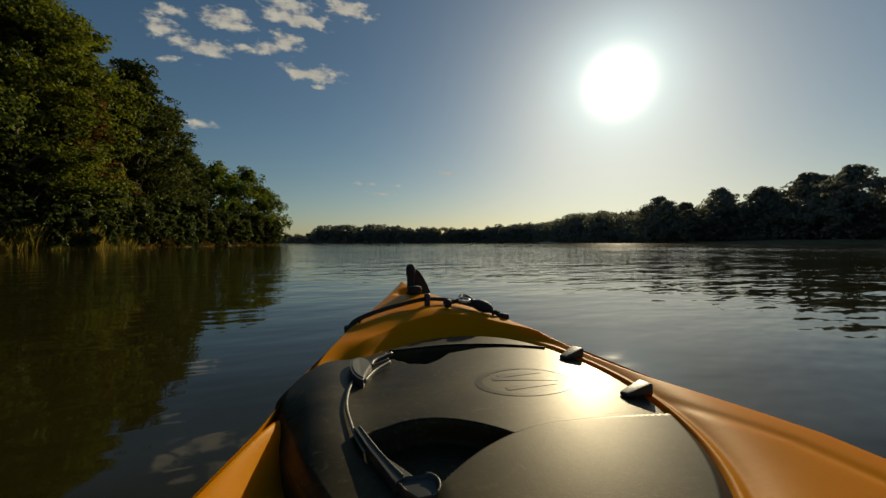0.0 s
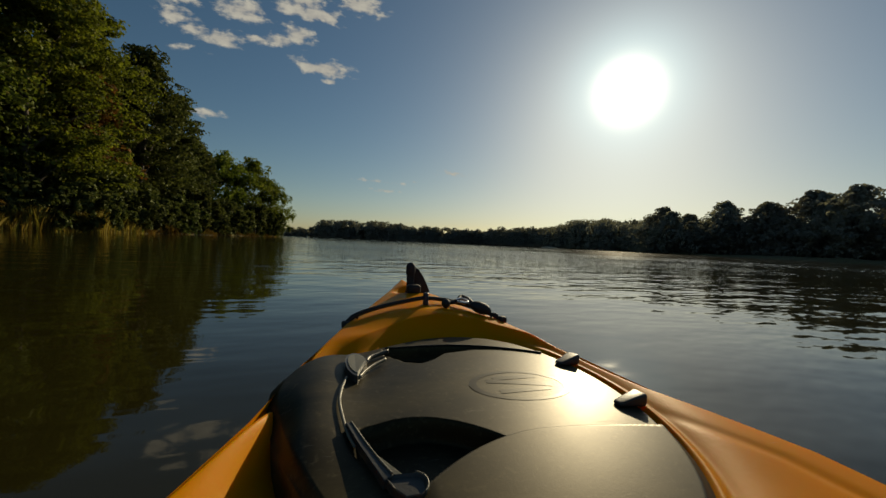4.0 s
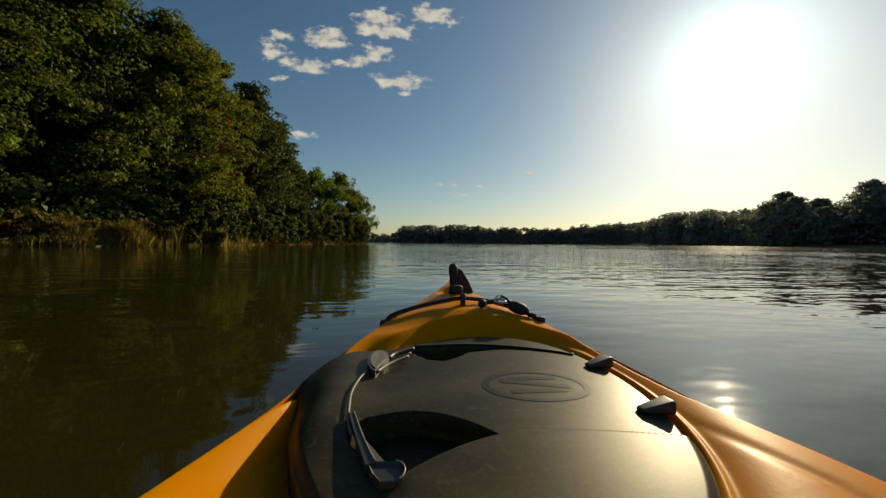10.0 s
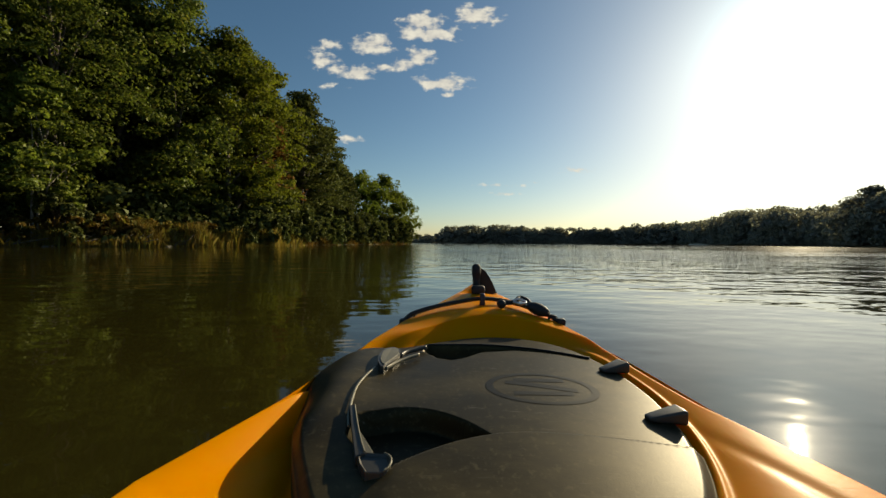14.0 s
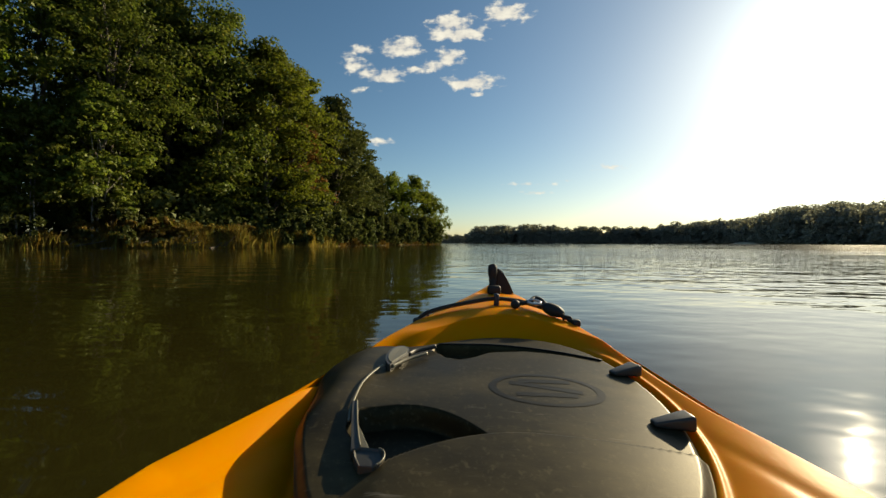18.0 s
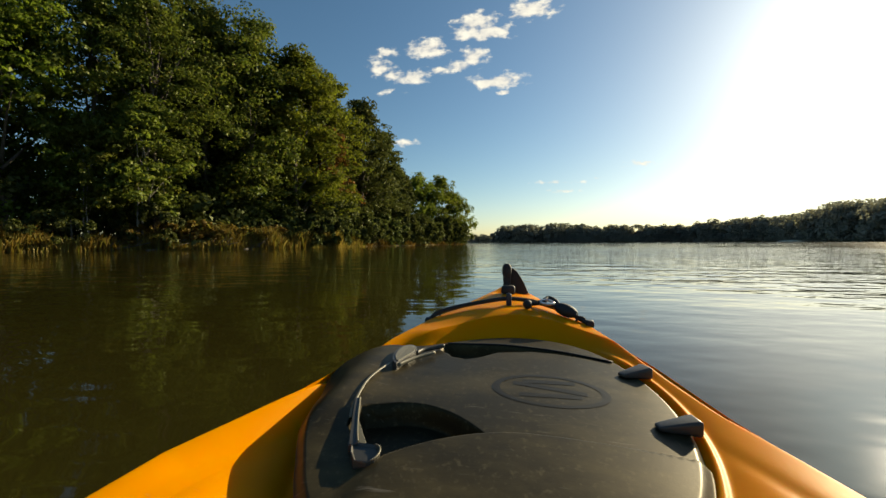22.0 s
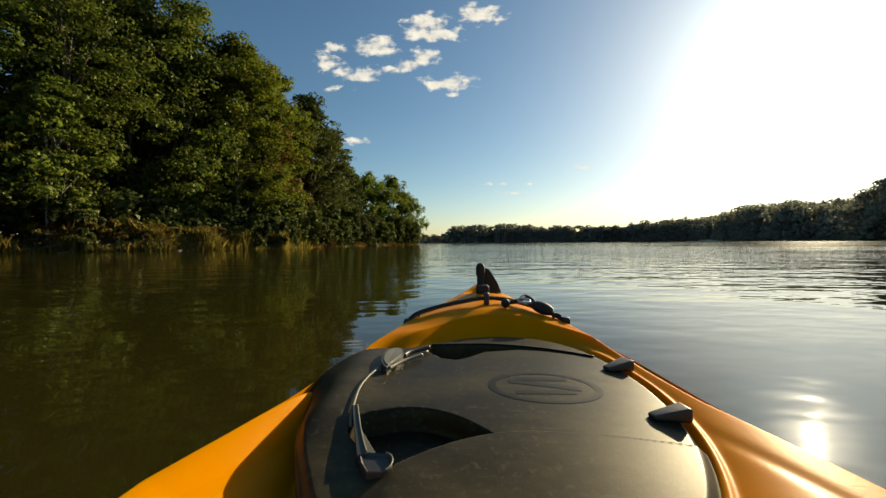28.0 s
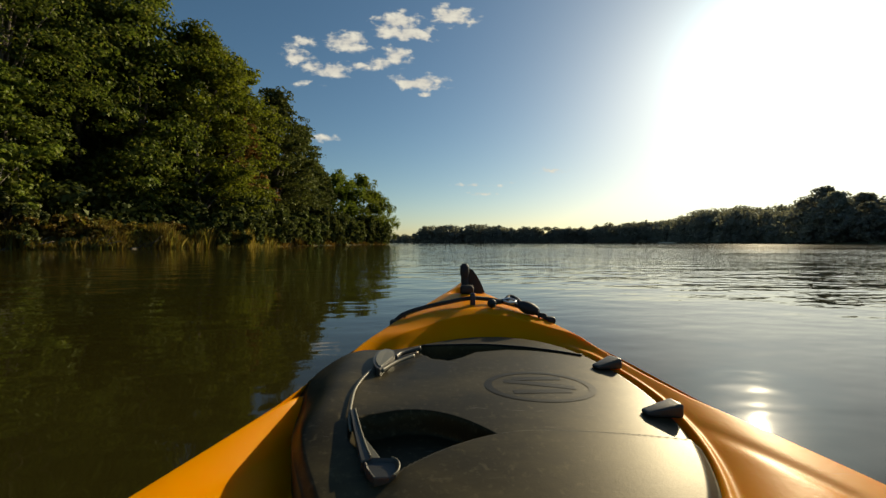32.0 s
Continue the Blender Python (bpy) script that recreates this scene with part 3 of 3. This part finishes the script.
# deck cord with its knot, steel clip and pouch
pts = curve_points([on_deck(-0.165, 1.00, 0.006), on_deck(-0.145, 1.01, 0.008), on_deck(-0.10, 1.03, 0.010), on_deck(-0.05, 1.05, 0.010), on_deck(0.0, 1.06, 0.014),
                    on_deck(0.045, 1.08, 0.010), on_deck(0.085, 1.06, 0.010), on_deck(0.13, 1.02, 0.009), on_deck(0.166, 0.985, 0.006)], 8)
cord = part("deck_cord", mesh_of("deck_cord", *tube(pts, 0.0048, 10), SEAM), kayak, "black elastic cord across the foredeck")
for u, d in ((-0.164, 1.0), (0.164, 0.985)):
    b = part("cord_anchor", from_bm("cord_anchor", rounded_box(0.016, 0.022, 0.014, 0.004), SEAM), cord)
    b.matrix_basis = Matrix.Translation(on_deck(u, d, 0.005))
for u, d in ((-0.150, 1.012), (0.150, 0.998)):
    pts = curve_points([on_deck(u - 0.009, d, 0.0), on_deck(u - 0.006, d, 0.009), on_deck(u + 0.006, d, 0.009), on_deck(u + 0.009, d, 0.0)], 5)
    part("pad_eye", mesh_of("pad_eye", *tube(pts, 0.0026, 8), SEAM), cord, "small black deck fitting")
bm = bmesh.new()
bmesh.ops.create_uvsphere(bm, u_segments=16, v_segments=10, radius=1.0, matrix=Matrix.Translation(on_deck(0.046, 1.03, 0.010)) @ Matrix.Diagonal((0.010, 0.012, 0.010, 1)))
part("knot", from_bm("knot", bm, SEAM), cord)
pts = curve_points([on_deck(0.046, 1.03, 0.012), on_deck(0.075, 1.045, 0.016), on_deck(0.090, 1.07, 0.024), on_deck(0.105, 1.06, 0.022), on_deck(0.115, 1.03, 0.014), on_deck(0.140, 1.0, 0.010)], 8)
part("cord_tail", mesh_of("cord_tail", *tube(pts, 0.0055, 10), SEAM), cord)
pts = curve_points([on_deck(0.070, 1.04, 0.018), on_deck(0.086, 1.052, 0.022), on_deck(0.100, 1.045, 0.020), on_deck(0.088, 1.03, 0.016), on_deck(0.072, 1.035, 0.017)], 7)
part("steel_clip", mesh_of("steel_clip", *tube(pts, 0.0028, 8), STEEL), cord, "small steel clip")
bm = bmesh.new()
bmesh.ops.create_uvsphere(bm, u_segments=20, v_segments=12, radius=1.0, matrix=Matrix.Translation(on_deck(0.122, 1.015, 0.014)) @ pose(0, 0, 0, 0, 18, -25) @ Matrix.Diagonal((0.026, 0.016, 0.013, 1)))
part("pouch", from_bm("pouch", bm, SEAM), cord, "small black pouch")

# the boat's plan above is drawn long: bring every part to its true length
SHORT = Matrix.Diagonal((1.0, 0.782, 1.0, 1.0))
for ob in kayak.children_recursive:
    if ob.data:
        ob.data.transform(SHORT @ ob.matrix_basis)
    ob.matrix_basis = Matrix.Identity(4)

# ---------------------------------------------------------------- trees


def leaf_cloud(rng, centres, radii, count, size, droop=0.0, flat=0.75):
    """Quads scattered over the clumps: vertices and faces."""
    n = len(centres)
    own = np.repeat(np.arange(n), count)
    way = rng.normal(size=(n * count, 3))
    way /= np.linalg.norm(way, axis=1, keepdims=True)
    way[:, 2] = np.abs(way[:, 2]) * 0.9 * np.sign(rng.random(n * count) - 0.28)
    dist = rng.random(n * count) ** 0.28
    p = centres[own] + way * (radii[own] * dist)[:, None] * np.array([1, 1, flat])
    p[:, 2] -= droop * rng.random(n * count) ** 2
    nor = way * 0.9 + rng.normal(size=p.shape) * 0.38 + np.array([0, 0, 0.35])
    nor /= np.linalg.norm(nor, axis=1, keepdims=True)
    a = np.cross(nor, rng.normal(size=p.shape))
    a /= np.linalg.norm(a, axis=1, keepdims=True)
    b = np.cross(nor, a)
    s = size * (0.6 + 0.8 * rng.random(n * count))[:, None]
    tilt = nor * s * 0.25
    v = np.stack([p - a * s * 0.5, p - b * s * 0.36 + tilt, p + a * s * 0.6, p + b * s * 0.36 + tilt], 1).reshape(-1, 3)
    f = np.arange(len(v)).reshape(-1, 4)
    return v, f


def big_mesh(name, v, f, mat, smooth=False):
    me = bpy.data.meshes.new(name)
    me.vertices.add(len(v)), me.loops.add(f.size), me.polygons.add(len(f))
    me.vertices.foreach_set("co", np.ascontiguousarray(v, dtype=np.float32).ravel())
    me.loops.foreach_set("vertex_index", f.astype(np.int32).ravel())
    me.polygons.foreach_set("loop_start", (np.arange(len(f)) * f.shape[1]).astype(np.int32))
    me.update(calc_edges=True)
    me.materials.append(mat)
    return me


def make_tree(name, label, seed, H, R, leaf, bark, clumps=90, per=95, size=0.36, base=0.10, droop=0.0, lean=0.0, group="", shape=0.8, stems=1, clump_r=0.085, sprays=6):
    rng = np.random.default_rng(seed)
    tree = tagged(new(name), label, "tree", group)
    hh = base + (1 - base) * rng.random(clumps) ** 0.85
    ang = rng.random(clumps) * 2 * np.pi
    env = np.sin(np.pi * np.clip((hh - base) / (1 - base), 0.02, 0.985) ** shape) ** 0.62
    lobes = 1 + 0.24 * np.sin(3 * ang + seed + 2.5 * hh) + 0.18 * np.sin(5 * ang + 11 * hh)
    rad = R * env * lobes * (0.35 + 0.65 * rng.random(clumps) ** 0.45)
    c = np.stack([np.cos(ang) * rad + lean * hh * H, np.sin(ang) * rad, hh * H * 0.97], 1)
    cr = H * clump_r * (0.65 + 0.7 * rng.random(clumps))
    c[:, 2] = np.maximum(c[:, 2], cr * 0.6)
    # every clump is a handful of leafy sprays standing out from it
    out = rng.normal(size=(clumps, sprays, 3))
    out /= np.linalg.norm(out, axis=2, keepdims=True)
    out[:, :, 2] = out[:, :, 2] * 0.7 + 0.1
    tips = (c[:, None] + out * (cr[:, None] * (0.45 + 0.5 * rng.random((clumps, sprays))))[:, :, None]).reshape(-1, 3)
    tips[:, 2] = np.maximum(tips[:, 2], 0.25)
    spray_r = (cr[:, None] * (0.32 + 0.22 * rng.random((clumps, sprays)))).ravel()
    v, f = leaf_cloud(rng, tips, spray_r, max(8, per // sprays), size, droop, 0.55)
    part("crown", big_mesh("crown", v, f, leaf), tree)
    for s in range(stems):
        off = Vector((rng.normal() * 0.5, rng.normal() * 0.5, 0)) if stems > 1 else Vector((0, 0, 0))
        keys = [off + Vector((lean * H * q * q, 0, H * 0.8 * q - 0.3)) + Vector((rng.normal(), rng.normal(), 0)) * (0.012 * H * q) for q in (0, 0.15, 0.35, 0.6, 0.85, 1)]
        pts = curve_points(keys, 3)
        r0 = H * (0.0145 if stems == 1 else 0.008)
        tr = part("trunk", mesh_of("trunk", *tube(pts, [r0 * (1.25 if i == 0 else 1) * (1 - 0.9 * i / len(pts)) for i in range(len(pts))], 8), bark), tree)
        if s:
            continue
        for k in rng.choice(clumps, min(12, clumps), replace=False):
            q = max(0.12, c[k][2] / H - 0.14)
            a = Vector((lean * H * q * q, 0, H * q * 0.8))
            e = Vector(c[k])
            mid = a.lerp(e, 0.5) + Vector((0, 0, 0.03 * H))
            part("limb", mesh_of("limb", *tube(curve_points([a, mid, e], 3), [r0 * 0.42 * (1 - 0.8 * i / 6) for i in range(7)], 6), bark), tree)
    return tree


def plant(src, x, y, turn, scale, label=""):
    z = float(ground_height(np.array(x), np.array(y)))
    ob = copy_thing(src, pose(x, y, z - 0.05, 0, 0, turn))
    ob.scale = (scale, scale, scale)
    return tagged(ob, label)


def settle(ob, x, y, turn=0):
    ob.matrix_basis = pose(x, y, float(ground_height(np.array(x), np.array(y))) - 0.05, 0, 0, turn)
    return ob


def bank_point(q, inland):
    """A point beside the left bank: q counts along its corners, inland in metres."""
    i = min(int(q), len(LEFT_BANK) - 2)
    a, b = Vector(LEFT_BANK[i]), Vector(LEFT_BANK[i + 1])
    n = Vector((-(b - a).y, (b - a).x)).normalized()
    p = a.lerp(b, q - i) + n * inland
    return p.x, p.y


BANK = "trees on the near bank"
oak_a = settle(make_tree("oak_tree", "tall sunlit broadleaf tree with dense green foliage on the bank", 11, 21.4, 4.9, OAK_LEAF, BARK, 125, 230, 0.25, 0.05, group=BANK), -23.4, 32.7, 20)
oak_b = settle(make_tree("oak_tree", "tall broad tree leaning over the water, sunlight put into its yellow-green leaf colour", 12, 20.0, 4.6, LIT_LEAF, BARK, 125, 230, 0.25, 0.03, group=BANK, shape=0.75), -20.8, 36.4, 70)
oak_c = settle(make_tree("oak_tree", "tall broadleaf tree with shaded dark gaps in its crown", 13, 21.4, 4.6, OAK_LEAF, BARK, 84, 240, 0.23, 0.12, group=BANK), -26.4, 30.3, 130)
dark_a = settle(make_tree("alder_tree", "dark green upright tree with a ragged tapering crown", 21, 19.2, 3.9, DARK_LEAF, BARK, 125, 150, 0.30, 0.04, group=BANK, shape=0.62), -19.0, 50, 0)
dark_b = settle(make_tree("alder_tree", "dark green tree of middling height sloping to the point", 22, 17.2, 3.9, DARK_LEAF, BARK, 105, 150, 0.30, 0.04, group=BANK, shape=0.62), -18.4, 57, 40)
willow = settle(make_tree("willow_tree", "rounded pale green willow with drooping boughs at the point", 31, 14.4, 5.0, WILLOW_LEAF, BARK, 95, 95, 0.40, 0.03, 1.0, group=BANK, shape=0.8, stems=3, clump_r=0.10), -13.2, 82, 10)
young = settle(make_tree("young_birch", "slender young tree with bright leaves and pale stems", 41, 10.3, 2.0, YOUNG_LEAF, PALE_BARK, 60, 170, 0.20, 0.17, group=BANK, stems=3, clump_r=0.085), -24.0, 22.5, 0)
russet = settle(make_tree("russet_tree", "small tree with reddish-brown foliage among green ones", 51, 13.0, 2.4, RUSSET_LEAF, BARK, 50, 75, 0.32, 0.15, group=BANK), -19.5, 41.8, 0)

back_oak = settle(make_tree("oak_tree", "tall broadleaf tree standing behind the front row", 14, 19.5, 4.8, OAK_LEAF, BARK, 110, 80, 0.42, 0.05, group=BANK), -27.5, 37, 0)
back_dark = settle(make_tree("alder_tree", "dark green tree standing behind the front row", 24, 18.5, 4.2, DARK_LEAF, BARK, 100, 80, 0.42, 0.05, group=BANK), -27, 47, 0)
FRONT = [(oak_b, -20.2, 41.5, 200, 0.97), (oak_c, -25.6, 24.6, 10, 0.86), (oak_a, -28.2, 22.2, 200, 0.84), (oak_b, -30, 18.5, 120, 0.88), (oak_c, -33, 15, 80, 0.92),
         (oak_a, -35.5, 8, 300, 0.92), (oak_b, -38.5, 0, 30, 0.95), (oak_a, -42, -9, 70, 0.95), (dark_b, -18.2, 65, 190, 0.80), (willow, -16.8, 76, 140, 0.96),
         (willow, -9.8, 85.8, 250, 0.80), (dark_a, -23.6, 48, 220, 0.98), (dark_a, -24, 56, 100, 0.95), (young, -26.4, 20.6, 90, 0.8)]
for src, x, y, turn, sc in FRONT:
    plant(src, x, y, turn, sc)
rng = np.random.default_rng(5)
for i in range(17):
    q = 1.0 + 8.0 * i / 16
    x, y = bank_point(q, 11 + rng.random() * 3)
    plant((back_oak, back_oak, back_dark)[i % 3], x, y, rng.random() * 360, (0.98 if q < 7 else 0.7) + 0.14 * rng.random())
for i in range(14):
    q = i / 13
    plant((back_oak, back_dark)[i % 2], -47 - 49 * q + rng.normal() * 2, -22 - 140 * q + rng.normal() * 2, rng.random() * 360, 0.8 + 0.2 * rng.random())

# shrubs along the waterline
shrub = make_tree("bank_shrub", "low leafy shrub overhanging the waterline", 61, 2.7, 2.3, DARK_LEAF, BARK, 46, 85, 0.20, 0.05, 0.35, group="shrubs along the waterline", clump_r=0.13, stems=2)
shrub["category"] = "shrub"
settle(shrub, *bank_point(5.9, 0.8))
dry = make_tree("bank_shrub", "low brownish shrub among dry grass on the bank", 62, 1.6, 1.3, REED, BARK, 18, 60, 0.20, 0.05, group="shrubs along the waterline", clump_r=0.18, stems=2)
dry["category"] = "shrub"
settle(dry, *bank_point(4.4, 1.4))
for i, (q, sc) in enumerate([(5.5, 0.8), (6.15, 1.1), (6.4, 1.2), (6.6, 1.1), (6.85, 1.3), (7.1, 1.3), (7.35, 1.4), (7.6, 1.4), (7.85, 1.3), (8.1, 1.5), (8.35, 1.5), (8.6, 1.5),
                             (8.85, 1.5), (9.1, 1.4), (9.35, 1.5), (9.6, 1.3), (9.85, 1.2), (3.4, 0.8), (2.6, 0.9)]):
    plant(shrub, *bank_point(q + 0.06 * math.sin(5.0 * i), 0.8 + 0.35 * (i % 3)), 67 * i, sc * (0.75 + 0.14 * ((i * 7) % 5)))
for i, (q, sc) in enumerate([(3.2, 0.9), (3.6, 1.0), (3.95, 1.1), (4.15, 0.8), (4.75, 0.9), (5.2, 1.0)]):
    plant(dry, *bank_point(q, 1.2 + 0.2 * (i % 3)), 101 * i, sc)


def reeds(name, label, path, count, height, spread, seed, mat=REED):
    rng = np.random.default_rng(seed)
    t = rng.random(count) * (len(path) - 1)
    i = t.astype(int)
    P = np.array(path, dtype=float)
    q = P[i] + (P[i + 1] - P[i]) * (t - i)[:, None] + rng.normal(size=(count, 2)) * spread
    z = ground_height(q[:, 0], q[:, 1])
    keep = z > -0.12
    q, z = q[keep], z[keep]
    m = len(q)
    clump = 0.55 + 0.6 * np.sin(q[:, 0] * 1.1 + 0.7 * np.sin(q[:, 1] * 0.9)) * np.sin(q[:, 1] * 1.5 + 1) + 0.2 * rng.random(m)
    h = height * np.clip(clump, 0.25, 1.3) * (0.6 + 0.6 * rng.random(m))
    a = rng.random(m) * 2 * np.pi
    w = 0.022 + 0.02 * rng.random(m)
    bend = rng.normal(size=(m, 2)) * 0.22 * h[:, None]
    o = np.stack([q[:, 0], q[:, 1], z - 0.05], 1)
    side = np.stack([np.cos(a) * w, np.sin(a) * w, 0 * a], 1)
    mid = o + np.stack([bend[:, 0] * 0.35, bend[:, 1] * 0.35, h * 0.6], 1)
    tip = o + np.stack([bend[:, 0], bend[:, 1], h], 1)
    v = np.stack([o - side, o + side, mid + side * 0.8, tip, mid - side * 0.8], 1).reshape(-1, 3)
    f = np.arange(len(v)).reshape(-1, 5)
    ob = new(name, big_mesh(name, v, f, mat))
    return tagged(ob, label, "grass", kind="stuff")


def thicket(name, label, path, count, height, spread, seed, mat):
    rng = np.random.default_rng(seed)
    t = rng.random(count) * (len(path) - 1)
    i = t.astype(int)
    P = np.array(path, dtype=float)
    q = P[i] + (P[i + 1] - P[i]) * (t - i)[:, None] + rng.normal(size=(count, 2)) * spread
    z = np.maximum(ground_height(q[:, 0], q[:, 1]), 0) + height * rng.random(count) ** 1.3
    v, f = leaf_cloud(rng, np.stack([q[:, 0], q[:, 1], z], 1), 0.8 + 0.5 * rng.random(count), 46, 0.34)
    return tagged(new(name, big_mesh(name, v, f, mat)), label, "undergrowth", kind="stuff")


thicket("undergrowth", "dark leafy undergrowth between the bank trees", [bank_point(1.0 + 8.8 * k / 19, 6.0) for k in range(20)], 760, 3.6, 1.5, 7, DARK_LEAF)
thicket("undergrowth", "dark tangled undergrowth under the inner trees", [bank_point(0.2 + 9.0 * k / 19, 13.0) for k in range(20)], 620, 6.5, 2.2, 8, DARK_LEAF)
reeds("bank_grass", "tall dry golden grass and reeds along the waterline", [bank_point(2.0 + 4.6 * k / 15, 0.8) for k in range(16)], 22000, 1.2, 0.65, 3)
reeds("golden_grass", "sunlit golden grass tongue at the foot of the trees", [bank_point(5.5 + 1.1 * k / 5, 1.1) for k in range(6)], 6000, 1.3, 0.7, 6, GOLD)
reeds("point_grass", "dry grass under the trees of the point", [bank_point(6.6 + 3.3 * k / 9, 0.7) for k in range(10)], 5000, 0.7, 0.5, 4)

# bare branches lying at the water's edge
for i, (q, turn, ln) in enumerate([(3.1, 30, 3.0), (3.6, 52, 2.4), (4.2, 35, 2.8), (4.8, 60, 2.2)]):
    x, y = bank_point(q, -0.1)
    rng = np.random.default_rng(70 + i)
    log = tagged(new("fallen_branch"), "bare grey fallen branch lying at the waterline", "branch", "fallen branches")
    log.matrix_basis = pose(x, y, 0.06, 0, -6, turn)
    pts = curve_points([(ln * (q - 0.5), 0.15 * rng.normal(), 0.05 + 0.25 * q * q) for q in (0, 0.3, 0.6, 1)], 4)
    part("stem", mesh_of("stem", *tube(pts, [0.07 * (1 - 0.7 * k / len(pts)) for k in range(len(pts))], 8), BARK), log)
    for k in range(4):
        a = pts[3 + 2 * k]
        e = a + Vector((0.5 + 0.3 * rng.random(), rng.normal() * 0.4, 0.35 + 0.4 * rng.random()))
        part("twig", mesh_of("twig", *tube([a, a.lerp(e, 0.5) + Vector((0, 0, 0.06)), e], [0.028, 0.02, 0.006], 6), BARK), log)

# ---------------------------------------------------------------- far shores
RIGHT = "trees on the far right shore"
# far shore trees: distance haze is put into the leaf colour
pine = make_tree("shore_tree", "tall dark rounded tree on the far shore", 81, 17.0, 6.0, HAZED_LEAF, BARK, 130, 60, 0.70, 0.04, group=RIGHT, clump_r=0.105)
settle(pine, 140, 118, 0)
low = make_tree("shore_tree", "smaller dark tree beside taller ones on the far shore", 82, 12.0, 4.5, HAZED_LEAF, BARK, 90, 60, 0.65, 0.04, group=RIGHT, clump_r=0.105)
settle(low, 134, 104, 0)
rng = np.random.default_rng(9)
for i in range(27):
    q = i / 26
    tall = 0.95 + 0.25 * rng.random() if q < 0.57 else 0.85 + 0.15 * rng.random()
    spot = (146 - 22 * q + rng.random() * 10, 132 - 136 * q + rng.normal() * 2)
    turn = rng.random() * 360
    if not 0.57 < q < 0.64:
        plant((pine, low, pine)[i % 3], *spot, turn, tall)


def far_woods(name, label, path, depth, count, height, seed, per=26, size=1.5):
    """A belt of far woodland: many crowns of leafy clumps, haze painted into their leaf colour."""
    rng = np.random.default_rng(seed)
    P = np.array(path, dtype=float)
    seg = np.linalg.norm(P[1:] - P[:-1], axis=1)
    s = rng.random(count) * seg.sum()
    i = np.searchsorted(np.cumsum(seg), s).clip(0, len(seg) - 1)
    t = (s - (np.cumsum(seg) - seg)[i]) / seg[i]
    q = P[i] + (P[i + 1] - P[i]) * t[:, None]
    nrm = np.stack([(P[1:] - P[:-1])[:, 1], -(P[1:] - P[:-1])[:, 0]], 1) / seg[:, None]
    back = rng.random(count) * depth
    q = q - nrm[i] * back[:, None]
    H = height * (0.66 + 0.46 * rng.random(count) ** 1.4) * (0.93 + 0.1 * np.sin(s * 0.03) + 0.05 * np.sin(s * 0.011))
    cs, rs = [], []
    for k in range(count):
        m = 15
        hh = np.concatenate([rng.random(m - 6) * 0.8 + 0.1, [0.86, 0.92, 0.03, 0.06, 0.12, 0.16]])
        rr = H[k] * 0.34 * np.sin(np.pi * np.clip(hh, 0.1, 0.97) ** 0.8) ** 0.6
        an = rng.random(m) * 2 * np.pi
        cs.append(np.stack([q[k, 0] + np.cos(an) * rr, q[k, 1] + np.sin(an) * rr, 0.6 + hh * H[k]], 1))
        rs.append(H[k] * (0.14 + 0.07 * rng.random(m)))
    v, f = leaf_cloud(rng, np.concatenate(cs), np.concatenate(rs), per, size, 0, 0.85)
    return tagged(new(name, big_mesh(name, v, f, HAZED_LEAF)), label, "woods", kind="stuff")


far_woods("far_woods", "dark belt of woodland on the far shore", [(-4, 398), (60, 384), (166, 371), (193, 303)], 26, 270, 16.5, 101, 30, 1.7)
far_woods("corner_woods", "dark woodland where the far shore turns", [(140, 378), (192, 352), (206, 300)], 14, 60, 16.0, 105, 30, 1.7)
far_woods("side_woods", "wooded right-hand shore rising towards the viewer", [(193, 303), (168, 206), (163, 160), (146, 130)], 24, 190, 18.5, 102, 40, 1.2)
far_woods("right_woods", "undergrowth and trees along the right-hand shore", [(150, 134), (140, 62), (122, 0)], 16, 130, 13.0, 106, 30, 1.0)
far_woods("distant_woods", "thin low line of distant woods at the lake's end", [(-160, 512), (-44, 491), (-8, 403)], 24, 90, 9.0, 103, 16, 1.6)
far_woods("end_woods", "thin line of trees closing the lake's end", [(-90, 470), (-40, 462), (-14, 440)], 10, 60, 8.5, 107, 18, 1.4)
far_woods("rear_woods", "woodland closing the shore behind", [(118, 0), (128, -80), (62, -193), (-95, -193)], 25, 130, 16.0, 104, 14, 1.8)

# pale sandy landing on the right-hand shore
SAND, n = material("pale_sand")
at = n("NewGeometry").outputs["Position"]
g1, g2 = n.noise(at, 0.5, 5.0), n.noise(at, 7.0, 4.0)
surface(n, n.mix(n("MapRange", g1, 0.35, 0.65, 0, 1), (0.34, 0.30, 0.22, 1), (0.50, 0.45, 0.35, 1)), 0.95, 0, n.bump(g2, 0.5, 0.05))
bm = bmesh.new()
bmesh.ops.create_uvsphere(bm, u_segments=40, v_segments=14, radius=1.0)
for v in bm.verts:
    w = 1 + 0.22 * math.sin(3 * math.atan2(v.co.y, v.co.x) + 0.6) + 0.12 * math.sin(7 * math.atan2(v.co.y, v.co.x))
    v.co = Vector((v.co.x * 4.0 * w, v.co.y * 11.0 * w, v.co.z * 1.1))
beach = tagged(new("sand_bank", from_bm("sand_bank", bm, SAND)), "pale sandy landing on the wooded shore", "beach")
beach.matrix_basis = pose(178, 258, 0.2, 0, 0, -10)
